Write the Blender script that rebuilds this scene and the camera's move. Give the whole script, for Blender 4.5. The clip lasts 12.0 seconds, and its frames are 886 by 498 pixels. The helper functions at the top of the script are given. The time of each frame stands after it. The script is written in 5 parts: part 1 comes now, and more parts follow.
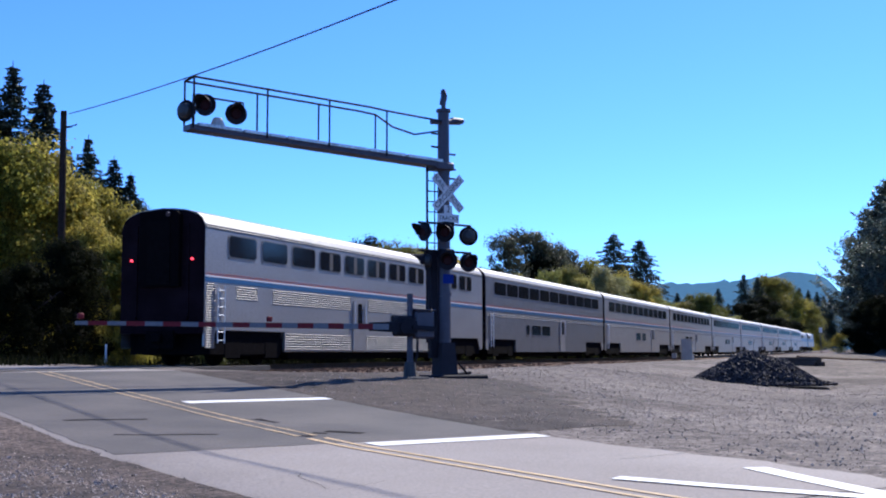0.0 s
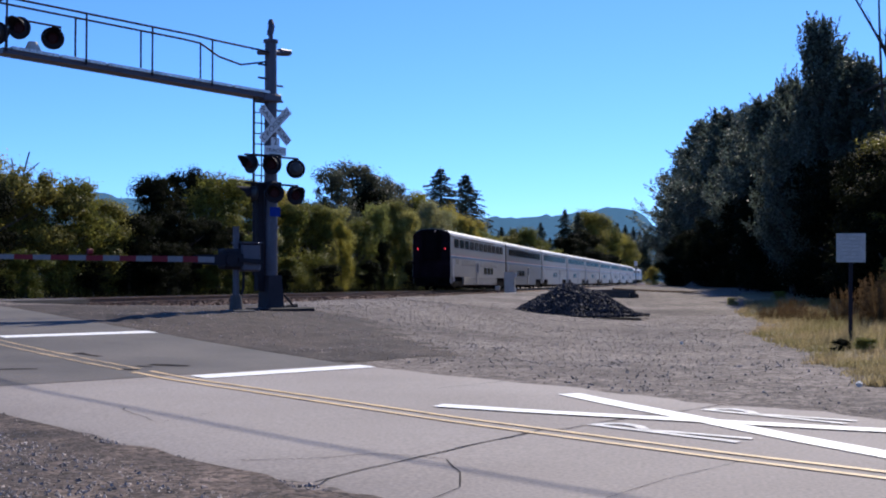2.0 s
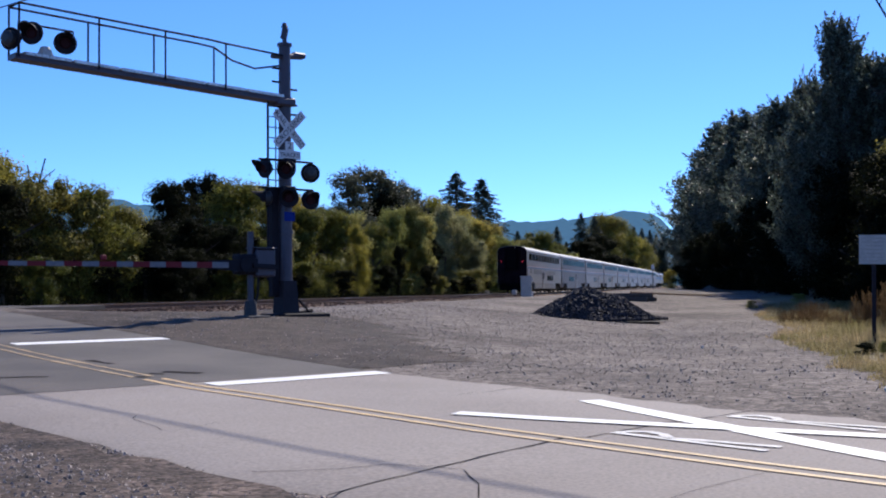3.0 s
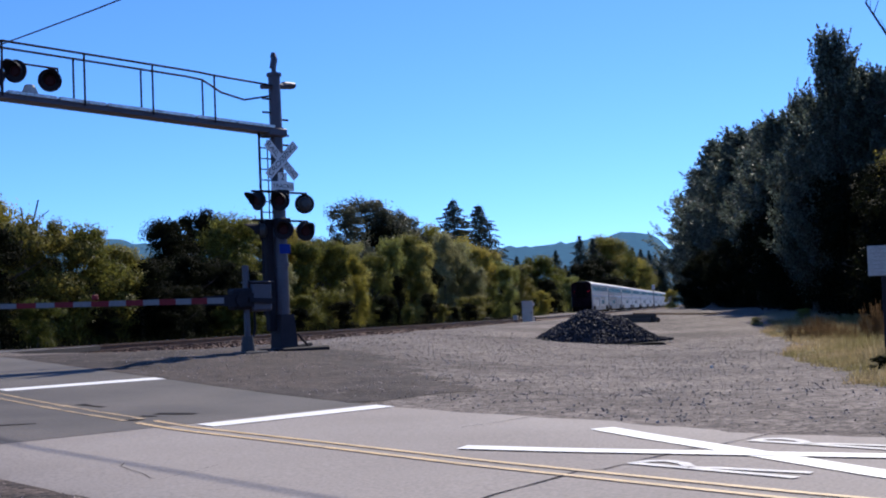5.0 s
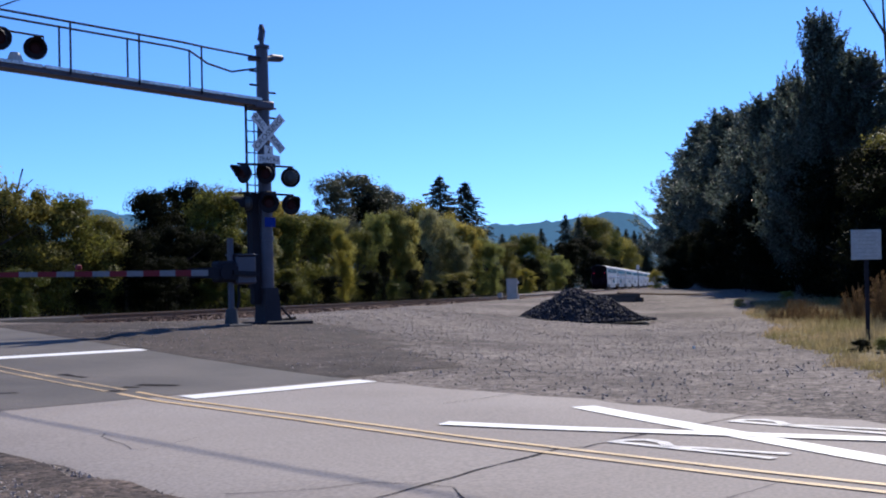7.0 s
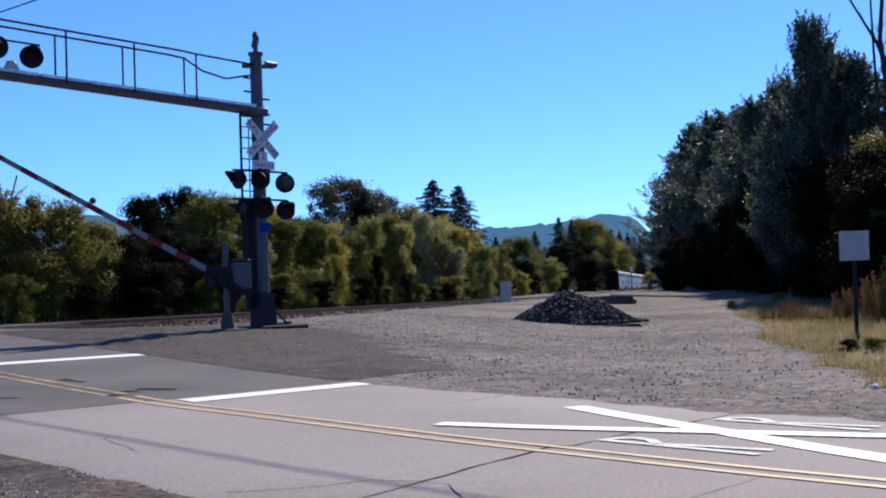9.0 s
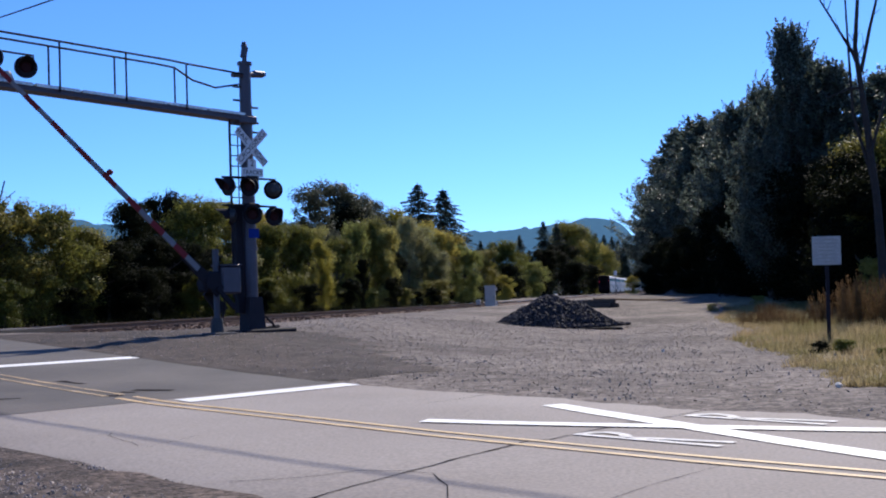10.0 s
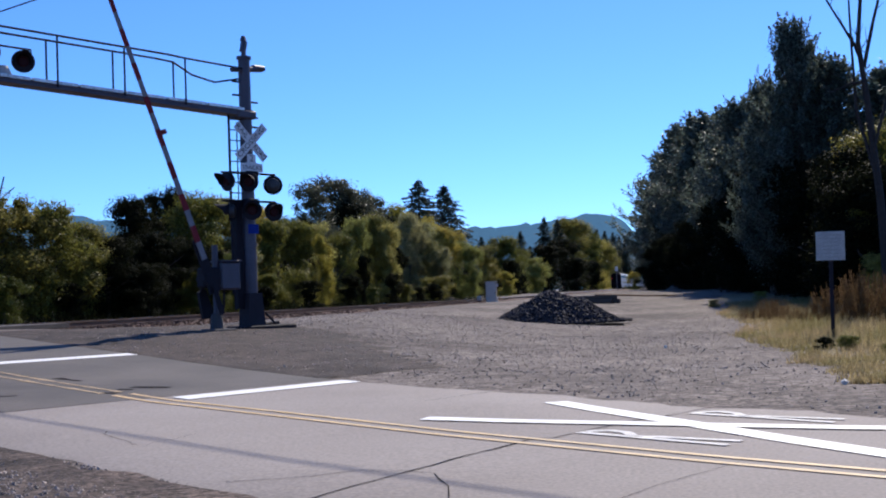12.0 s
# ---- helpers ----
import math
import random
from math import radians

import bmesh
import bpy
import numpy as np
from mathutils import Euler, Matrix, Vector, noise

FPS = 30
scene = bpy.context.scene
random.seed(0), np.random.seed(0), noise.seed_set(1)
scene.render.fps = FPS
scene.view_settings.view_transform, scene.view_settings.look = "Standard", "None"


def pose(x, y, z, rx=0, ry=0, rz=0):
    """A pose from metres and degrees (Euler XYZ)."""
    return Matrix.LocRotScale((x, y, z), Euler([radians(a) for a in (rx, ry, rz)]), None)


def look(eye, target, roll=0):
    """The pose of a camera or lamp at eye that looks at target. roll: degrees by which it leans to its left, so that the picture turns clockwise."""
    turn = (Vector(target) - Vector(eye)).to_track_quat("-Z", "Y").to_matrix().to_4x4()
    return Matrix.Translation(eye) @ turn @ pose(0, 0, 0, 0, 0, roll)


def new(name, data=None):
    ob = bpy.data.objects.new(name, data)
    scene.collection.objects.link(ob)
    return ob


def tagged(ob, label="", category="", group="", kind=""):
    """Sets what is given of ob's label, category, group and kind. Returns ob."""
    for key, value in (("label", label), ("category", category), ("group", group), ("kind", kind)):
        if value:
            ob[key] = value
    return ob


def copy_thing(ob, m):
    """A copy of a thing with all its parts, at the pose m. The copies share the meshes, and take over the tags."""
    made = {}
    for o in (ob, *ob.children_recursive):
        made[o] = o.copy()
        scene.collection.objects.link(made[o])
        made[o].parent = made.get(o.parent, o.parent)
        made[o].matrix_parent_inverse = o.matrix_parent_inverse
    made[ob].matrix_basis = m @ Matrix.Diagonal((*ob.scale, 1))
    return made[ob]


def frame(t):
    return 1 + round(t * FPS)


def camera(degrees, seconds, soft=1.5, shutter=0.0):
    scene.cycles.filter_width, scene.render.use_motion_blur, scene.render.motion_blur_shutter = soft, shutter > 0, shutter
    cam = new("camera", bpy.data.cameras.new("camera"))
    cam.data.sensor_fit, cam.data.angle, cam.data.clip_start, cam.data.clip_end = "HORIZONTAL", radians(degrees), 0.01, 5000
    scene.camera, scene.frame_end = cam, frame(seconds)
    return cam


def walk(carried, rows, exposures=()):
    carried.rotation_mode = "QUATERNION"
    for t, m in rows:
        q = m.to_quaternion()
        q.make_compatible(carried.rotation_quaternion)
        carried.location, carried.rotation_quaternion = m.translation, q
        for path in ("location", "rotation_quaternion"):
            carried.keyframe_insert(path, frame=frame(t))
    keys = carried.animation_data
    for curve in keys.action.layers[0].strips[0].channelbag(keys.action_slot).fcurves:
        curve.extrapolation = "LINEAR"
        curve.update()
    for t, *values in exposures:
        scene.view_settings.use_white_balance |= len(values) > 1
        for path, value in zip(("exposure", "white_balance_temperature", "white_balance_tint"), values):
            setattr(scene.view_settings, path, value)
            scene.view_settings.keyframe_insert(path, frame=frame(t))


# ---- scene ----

# ---------------------------------------------------------------- camera
EYE_Z = 1.33
cam = camera(42.1, 12.0, soft=2.0)


def aim(yaw, pitch, roll, ahead=0.0):
    turn = pose(0, 0, 0, 90 + pitch, 0, yaw) @ pose(0, 0, 0, 0, 0, roll)
    eye = Vector((0, 0, EYE_Z)) + ahead * Vector((-math.sin(radians(yaw)), math.cos(radians(yaw)), 0))
    return Matrix.Translation(eye) @ turn


PATH = [
    (0.0, 21.50, 5.19, -0.15, 0.1), (0.5, 15.54, 3.40, 0.12, 0.05), (1.0, 13.01, 2.74, 0.08, 0.05),
    (1.5, 12.50, 2.46, -0.10, -0.03), (2.0, 12.91, 1.83, -0.22, -0.1), (2.5, 13.34, 1.26, -0.37, -0.1),
    (3.0, 13.71, 2.06, -0.52, 0.2), (5.0, 13.62, 3.45, -2.62, 0.78), (5.5, 13.37, 3.36, -2.55, 0.8),
    (6.0, 13.12, 3.80, -2.14, 0.8), (6.5, 12.94, 3.58, -1.88, 0.8), (7.0, 12.95, 2.25, -1.62, 0.78),
    (9.0, 12.63, 2.41, -2.03, 0.5), (9.5, 12.18, 2.61, -2.03, 0.05), (10.0, 11.87, 2.58, -2.13, -0.2),
    (10.5, 11.88, 2.53, -2.13, -0.18), (11.0, 11.88, 2.47, -2.20, -0.15), (11.5, 11.90, 2.42, -2.17, -0.1),
    (12.0, 11.92, 2.38, -2.17, 0),
]
walk(cam, [(t, aim(a, b, c, d)) for t, a, b, c, d in PATH],
     exposures=[(0.0, 0.76, 5600, 9), (0.4, 0.52, 5750, 9), (0.8, 0.47, 5900, 9), (1.2, 0.46, 5900, 9), (12.0, 0.46, 5900, 9)])

# ---------------------------------------------------------------- light
SUN_AZ, SUN_EL = 12.0, 42.0          # degrees clockwise from +y, and above the horizon
world = bpy.data.worlds.new("sky")
scene.world = world
world.use_nodes = True
wt = world.node_tree
sky = wt.nodes.new("ShaderNodeTexSky")
sky.sky_type, sky.sun_disc = "NISHITA", False
sky.sun_elevation, sky.sun_rotation = radians(SUN_EL), radians(SUN_AZ)
sky.altitude = 1500
sky.air_density, sky.dust_density, sky.ozone_density = 0.9, 0.25, 7.0
tone = wt.nodes.new("ShaderNodeMixRGB")
tone.blend_type = "MULTIPLY"
tone.inputs[0].default_value, tone.inputs[2].default_value = 1.0, (0.76, 0.95, 1.22, 1)
wt.links.new(sky.outputs[0], tone.inputs[1])
wt.links.new(tone.outputs[0], wt.nodes["Background"].inputs[0])
wt.nodes["Background"].inputs[1].default_value = 0.108
sun = new("sun", bpy.data.lights.new("sun", "SUN"))
sun.data.energy, sun.data.angle, sun.data.color = 4.9, radians(0.53), (1.0, 0.86, 0.69)
sd = Vector((math.sin(radians(SUN_AZ)) * math.cos(radians(SUN_EL)), math.cos(radians(SUN_AZ)) * math.cos(radians(SUN_EL)), math.sin(radians(SUN_EL))))
sun.matrix_world = look(sd * 50, (0, 0, 0))

# ---------------------------------------------------------------- materials
def mat(name, color, rough=0.7, metal=0.0, var=0.25, scale=6.0, fine=60.0, bump=0.2, color2=None, island=0.0,
        spec=0.5, translucent=0.0, obj_random=0.0, dist=0.02, stretch=None):
    """Colour with large stains and fine grain, and a fine relief."""
    m = bpy.data.materials.new(name)
    m.use_nodes = True
    nt = m.node_tree
    nd, lk = nt.nodes, nt.links
    b = nd["Principled BSDF"]
    b.inputs["Roughness"].default_value, b.inputs["Metallic"].default_value = rough, metal
    b.inputs["Specular IOR Level"].default_value = spec
    tc = nd.new("ShaderNodeTexCoord")
    vec = tc.outputs["Object"]
    if stretch:
        mp = nd.new("ShaderNodeMapping")
        mp.inputs["Scale"].default_value = stretch
        lk.new(vec, mp.inputs[0])
        vec = mp.outputs[0]
    n1, n2 = nd.new("ShaderNodeTexNoise"), nd.new("ShaderNodeTexNoise")
    n1.inputs["Scale"].default_value, n1.inputs["Detail"].default_value = scale, 5
    n2.inputs["Scale"].default_value, n2.inputs["Detail"].default_value = fine, 3
    lk.new(vec, n1.inputs["Vector"]), lk.new(vec, n2.inputs["Vector"])
    ramp = nd.new("ShaderNodeValToRGB")
    c2 = color2 or tuple(max(0.0, c * (1 - var)) for c in color)
    ramp.color_ramp.elements[0].position, ramp.color_ramp.elements[1].position = 0.35, 0.65
    ramp.color_ramp.elements[0].color, ramp.color_ramp.elements[1].color = (*c2, 1), (*color, 1)
    lk.new(n1.outputs[0], ramp.inputs[0])
    mix = nd.new("ShaderNodeMixRGB")
    mix.blend_type = "OVERLAY"
    mix.inputs[0].default_value = min(1.0, var * 1.6)
    con = nd.new("ShaderNodeMapRange")
    con.inputs[1].default_value, con.inputs[2].default_value = 0.33, 0.67
    lk.new(n2.outputs[0], con.inputs[0])
    lk.new(ramp.outputs[0], mix.inputs[1]), lk.new(con.outputs[0], mix.inputs[2])
    out = mix.outputs[0]
    if island or obj_random:
        src = nd.new("ShaderNodeNewGeometry").outputs["Random Per Island"] if island else nd.new("ShaderNodeObjectInfo").outputs["Random"]
        hsv = nd.new("ShaderNodeHueSaturation")
        mr = nd.new("ShaderNodeMapRange")
        k = island or obj_random
        mr.inputs[3].default_value, mr.inputs[4].default_value = 1 - k, 1 + k
        lk.new(src, mr.inputs[0]), lk.new(mr.outputs[0], hsv.inputs["Value"]), lk.new(out, hsv.inputs["Color"])
        out = hsv.outputs[0]
        if island and obj_random:
            oi, h2, m2 = nd.new("ShaderNodeObjectInfo"), nd.new("ShaderNodeHueSaturation"), nd.new("ShaderNodeMapRange")
            m2.inputs[3].default_value, m2.inputs[4].default_value = 0.5 - 0.02 * obj_random, 0.5 + 0.045 * obj_random
            m3 = nd.new("ShaderNodeMapRange")
            m3.inputs[3].default_value, m3.inputs[4].default_value = 1 + 0.5 * obj_random, 1 - 0.5 * obj_random
            lk.new(oi.outputs["Random"], m2.inputs[0]), lk.new(m2.outputs[0], h2.inputs["Hue"])
            lk.new(oi.outputs["Random"], m3.inputs[0]), lk.new(m3.outputs[0], h2.inputs["Value"])
            lk.new(out, h2.inputs["Color"])
            out = h2.outputs[0]
    lk.new(out, b.inputs["Base Color"])
    if bump:
        bp = nd.new("ShaderNodeBump")
        bp.inputs["Strength"].default_value, bp.inputs["Distance"].default_value = bump, dist
        lk.new(n2.outputs[0], bp.inputs["Height"]), lk.new(bp.outputs[0], b.inputs["Normal"])
    if translucent:
        tr, ms = nd.new("ShaderNodeBsdfTranslucent"), nd.new("ShaderNodeMixShader")
        ms.inputs[0].default_value = translucent
        lk.new(out, tr.inputs[0]), lk.new(b.outputs[0], ms.inputs[1]), lk.new(tr.outputs[0], ms.inputs[2])
        lk.new(ms.outputs[0], nd["Material Output"].inputs[0])
    return m


def glow(name, color, strength, base=(0.05, 0.01, 0.01)):
    m = mat(name, base, 0.5, bump=0, var=0.05, spec=0.15)
    b = m.node_tree.nodes["Principled BSDF"]
    b.inputs["Emission Color"].default_value, b.inputs["Emission Strength"].default_value = (*color, 1), strength
    return m


def gravel_mat(name, light, dark, pebble=26.0, patch=0.22, contrast=0.5, bump=0.8):
    """Packed gravel: wide stains, blotches of fines, single pebbles with their own tone and relief."""
    m = bpy.data.materials.new(name)
    m.use_nodes = True
    nd, lk = m.node_tree.nodes, m.node_tree.links
    b = nd["Principled BSDF"]
    b.inputs["Roughness"].default_value, b.inputs["Specular IOR Level"].default_value = 0.95, 0.2
    vec = nd.new("ShaderNodeTexCoord").outputs["Object"]
    def tex(kind, scale, detail=4):
        n = nd.new(kind)
        n.inputs["Scale"].default_value = scale
        if kind == "ShaderNodeTexNoise":
            n.inputs["Detail"].default_value = detail
        lk.new(vec, n.inputs["Vector"])
        return n
    def mapped(src, a, c, lo, hi):
        n = nd.new("ShaderNodeMapRange")
        for k, v in zip((1, 2, 3, 4), (a, c, lo, hi)):
            n.inputs[k].default_value = v
        lk.new(src, n.inputs[0])
        return n.outputs[0]
    def math_node(op, p, q):
        n = nd.new("ShaderNodeMath")
        n.operation = op
        lk.new(p, n.inputs[0]), lk.new(q, n.inputs[1])
        return n.outputs[0]
    wide, mid = tex("ShaderNodeTexNoise", patch, 6), tex("ShaderNodeTexNoise", 1.7, 5)
    peb, fine = tex("ShaderNodeTexVoronoi", pebble), tex("ShaderNodeTexNoise", 7.0, 6)
    stain = math_node("ADD", mapped(wide.outputs[0], 0.3, 0.7, 0.0, 0.55), mapped(mid.outputs[0], 0.3, 0.7, 0.0, 0.45))
    ramp = nd.new("ShaderNodeValToRGB")
    ramp.color_ramp.elements[0].position, ramp.color_ramp.elements[1].position = 0.2, 0.8
    ramp.color_ramp.elements[0].color, ramp.color_ramp.elements[1].color = (*dark, 1), (*light, 1)
    lk.new(stain, ramp.inputs[0])
    sep = nd.new("ShaderNodeSeparateColor")
    lk.new(peb.outputs["Color"], sep.inputs[0])
    tone = math_node("MULTIPLY", mapped(sep.outputs[0], 0, 1, 1 - contrast, 1 + contrast), mapped(fine.outputs[0], 0.3, 0.7, 0.72, 1.28))
    hsv = nd.new("ShaderNodeHueSaturation")
    lk.new(ramp.outputs[0], hsv.inputs["Color"]), lk.new(tone, hsv.inputs["Value"])
    lk.new(hsv.outputs[0], b.inputs["Base Color"])
    bp = nd.new("ShaderNodeBump")
    bp.inputs["Strength"].default_value, bp.inputs["Distance"].default_value = bump, 0.02
    lk.new(mapped(peb.outputs["Distance"], 0.0, 0.6, 1.0, 0.0), bp.inputs["Height"]), lk.new(bp.outputs[0], b.inputs["Normal"])
    return m


M = dict(
    asphalt=mat("asphalt", (0.238, 0.208, 0.190), 0.88, var=0.12, scale=0.28, fine=30, bump=0.16, dist=0.004, color2=(0.190, 0.162, 0.146)),
    patch=mat("asphalt_patch", (0.086, 0.073, 0.067), 0.9, var=0.22, scale=0.5, fine=60, bump=0.25, dist=0.005, color2=(0.045, 0.039, 0.038)),
    apron=gravel_mat("dusty_apron", (0.072, 0.056, 0.049), (0.027, 0.021, 0.020), 22, 0.3, 0.4, 0.6),
    shoulder=gravel_mat("shoulder_gravel", (0.105, 0.079, 0.066), (0.036, 0.028, 0.025), 20, 0.5, 0.65, 0.5),
    crack=mat("crack_tar", (0.018, 0.015, 0.016), 0.9, var=0.2, spec=0.05),
    white_paint=mat("road_paint_white", (0.74, 0.73, 0.71), 0.6, var=0.08, scale=3, fine=140, bump=0.1, dist=0.004),
    worn_paint=mat("road_paint_worn", (0.58, 0.56, 0.55), 0.7, var=0.3, scale=5, fine=120, bump=0.1, dist=0.004),
    yellow_paint=mat("road_paint_yellow", (0.50, 0.34, 0.16), 0.65, var=0.25, scale=4, fine=120, bump=0.1, dist=0.004),
    yellow_worn=mat("road_paint_yellow_worn", (0.36, 0.255, 0.135), 0.75, var=0.4, scale=4, fine=60, bump=0.1, dist=0.004),
    gravel=gravel_mat("gravel_ground", (0.182, 0.153, 0.136), (0.066, 0.053, 0.047), 16, 0.17, 0.6, 0.5),
    stone=mat("loose_stone", (0.25, 0.20, 0.17), 0.9, var=0.2, island=0.6),
    ballast=gravel_mat("ballast", (0.125, 0.074, 0.055), (0.055, 0.033, 0.026), 13, 0.5, 0.5, 1.0),
    pile=mat("dark_crushed_rock", (0.046, 0.038, 0.041), 0.85, var=0.25, scale=3, fine=30, island=0.4, spec=0.25),
    ballast_stone=mat("ballast_stone", (0.088, 0.050, 0.038), 0.9, var=0.2, island=0.6, spec=0.2),
    rail=mat("rail_steel", (0.14, 0.085, 0.06), 0.6, 0.5, var=0.3),
    rail_top=mat("rail_head_steel", (0.55, 0.54, 0.53), 0.25, 1.0, var=0.1, bump=0),
    tie=mat("creosote_tie", (0.09, 0.065, 0.05), 0.9, var=0.35, stretch=(1, 8, 8)),
    silver=mat("stainless_steel", (0.36, 0.345, 0.34), 0.45, 0.65, var=0.12, scale=1.1, fine=40, bump=0.03, stretch=(1, 0.25, 1)),
    silver_grey=mat("weathered_steel", (0.17, 0.168, 0.18), 0.5, 0.6, var=0.12, scale=1.4, fine=30, bump=0.03),
    silver_dull=mat("dulled_steel", (0.32, 0.305, 0.30), 0.5, 0.6, var=0.12, scale=1.4, fine=30, bump=0.03),
    flute=mat("fluted_steel", (0.20, 0.192, 0.19), 0.55, 0.6, var=0.15, scale=1.4, fine=30, bump=0.02),
    roof=mat("roof_steel", (0.23, 0.226, 0.235), 0.55, 0.5, var=0.15, scale=0.8, fine=20, bump=0.03),
    # car ends face away from the sun; their shade is in this near-black colour
    car_end=mat("shaded_car_end", (0.015, 0.009, 0.013), 0.9, 0.0, var=0.45, scale=1.2, spec=0.03),
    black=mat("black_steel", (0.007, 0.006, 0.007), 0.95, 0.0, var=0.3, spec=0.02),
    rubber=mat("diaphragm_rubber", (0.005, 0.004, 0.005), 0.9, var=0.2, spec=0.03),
    blue=mat("blue_stripe", (0.028, 0.105, 0.23), 0.4, var=0.06, bump=0),
    red=mat("red_stripe", (0.55, 0.12, 0.09), 0.45, var=0.06, bump=0),
    offwhite=mat("white_stripe", (0.75, 0.74, 0.74), 0.45, var=0.05, bump=0),
    glass=mat("tinted_window", (0.012, 0.013, 0.018), 0.1, 0.0, var=0.1, bump=0, spec=0.25),
    curtain=mat("grey_curtain", (0.06, 0.055, 0.06), 0.7, var=0.2, bump=0),
    gasket=mat("window_gasket", (0.16, 0.16, 0.165), 0.5, var=0.1, bump=0),
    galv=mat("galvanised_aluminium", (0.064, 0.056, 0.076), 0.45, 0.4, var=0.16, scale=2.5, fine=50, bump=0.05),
    dark_metal=mat("dark_painted_metal", (0.014, 0.012, 0.018), 0.75, 0.0, var=0.2, spec=0.2),
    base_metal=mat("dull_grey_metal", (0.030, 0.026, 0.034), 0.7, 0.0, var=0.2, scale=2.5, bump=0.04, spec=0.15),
    plate_blue=mat("blue_plate", (0.010, 0.028, 0.20), 0.7, var=0.1, bump=0, spec=0.1),
    sign_white=mat("sign_white", (0.62, 0.61, 0.62), 0.5, var=0.08, scale=4, bump=0),
    notice=mat("notice_panel", (0.36, 0.35, 0.34), 0.7, var=0.2, scale=5, bump=0),
    notice_ink=mat("faded_ink", (0.30, 0.29, 0.29), 0.7, var=0.15, bump=0),
    sign_back=mat("sign_grey", (0.45, 0.45, 0.45), 0.6, var=0.2, scale=6, bump=0),
    # aluminium made nearly white to paint in the sunlit top of the boom
    walkway=mat("walkway_sunlit", (0.75, 0.75, 0.76), 0.42, 0.6, var=0.3, scale=2.0, fine=25, bump=0.05),
    ink=mat("sign_black", (0.02, 0.02, 0.022), 0.6, var=0.1, bump=0),
    arm_white=mat("gate_white", (0.19, 0.178, 0.19), 0.6, var=0.1, bump=0, spec=0.2),
    arm_red=mat("gate_red", (0.17, 0.014, 0.02), 0.6, var=0.1, bump=0, spec=0.2),
    concrete=mat("concrete", (0.062, 0.057, 0.060), 0.9, var=0.25),
    lens=glow("red_lens", (1.0, 0.05, 0.10), 0.0015, (0.008, 0.001, 0.002)),
    lens_back=mat("signal_back", (0.034, 0.036, 0.042), 0.5, 0.2, var=0.1, bump=0),
    tail=glow("tail_light", (1.0, 0.05, 0.08), 2.0, (0.4, 0.02, 0.02)),
    cabinet=mat("cabinet_grey", (0.50, 0.46, 0.40), 0.6, var=0.12, scale=2, bump=0.03),
    wood=mat("pole_wood", (0.040, 0.026, 0.022), 0.95, var=0.35, scale=3, fine=40, stretch=(6, 6, 1), spec=0.05),
    bark=mat("bark", (0.07, 0.055, 0.045), 0.95, var=0.35, scale=3, fine=25, stretch=(4, 4, 1)),
    dead=mat("dead_bark", (0.025, 0.021, 0.02), 0.95, var=0.3),
    leaf=mat("leaf_green", (0.148, 0.142, 0.031), 0.5, var=0.2, scale=0.6, island=0.6, obj_random=0.8, translucent=0.5, bump=0, spec=0.1),
    leaf_yellow=mat("leaf_yellow_green", (0.33, 0.275, 0.055), 0.55, var=0.25, scale=0.5, island=0.5, obj_random=0.5, translucent=0.6, bump=0, spec=0.08),
    # leaf green raised so that sunlight is part of the colour
    leaf_bright=mat("leaf_sunlit_green", (0.31, 0.295, 0.085), 0.55, var=0.3, scale=0.5, island=0.6, obj_random=0.6, translucent=0.58, bump=0, spec=0.08),
    # near-black green: shade is painted into these leaves
    leaf_shaded=mat("leaf_shaded", (0.011, 0.013, 0.0055), 0.7, var=0.2, scale=0.6, island=0.4, obj_random=0.4, translucent=0.4, bump=0, spec=0.04),
    leaf_far=mat("leaf_far", (0.055, 0.060, 0.036), 0.5, var=0.2, scale=0.6, island=0.5, obj_random=0.4, translucent=0.4, bump=0, spec=0.2),
    leaf_sage=mat("leaf_sage", (0.29, 0.275, 0.125), 0.5, var=0.25, scale=0.5, island=0.6, obj_random=0.4, translucent=0.55, bump=0, spec=0.12),
    leaf_grey=mat("leaf_poplar", (0.100, 0.125, 0.098), 0.5, var=0.2, scale=0.6, island=0.8, translucent=0.45, bump=0, spec=0.25),
    needle=mat("needles", (0.028, 0.045, 0.03), 0.6, var=0.2, scale=0.8, island=0.4, obj_random=0.3, translucent=0.15, bump=0, spec=0.2),
    grass=mat("dry_grass", (0.36, 0.27, 0.155), 0.8, var=0.3, scale=0.4, island=0.4, translucent=0.55, bump=0, spec=0.05, color2=(0.17, 0.155, 0.06)),
    weed=mat("brown_weed", (0.17, 0.105, 0.048), 0.8, var=0.3, scale=0.8, island=0.4, translucent=0.5, bump=0, spec=0.05),
    verge=mat("verge_soil", (0.20, 0.16, 0.085), 0.95, var=0.35, scale=0.6, fine=12, bump=0.6, dist=0.05),
    litter=mat("pale_litter", (0.6, 0.56, 0.5), 0.7, var=0.05, bump=0),
    pale_pebble=mat("pale_pebble", (0.30, 0.25, 0.215), 0.9, var=0.2, island=0.55),
    wire=mat("wire", (0.03, 0.03, 0.035), 0.6, var=0.1, bump=0),
)


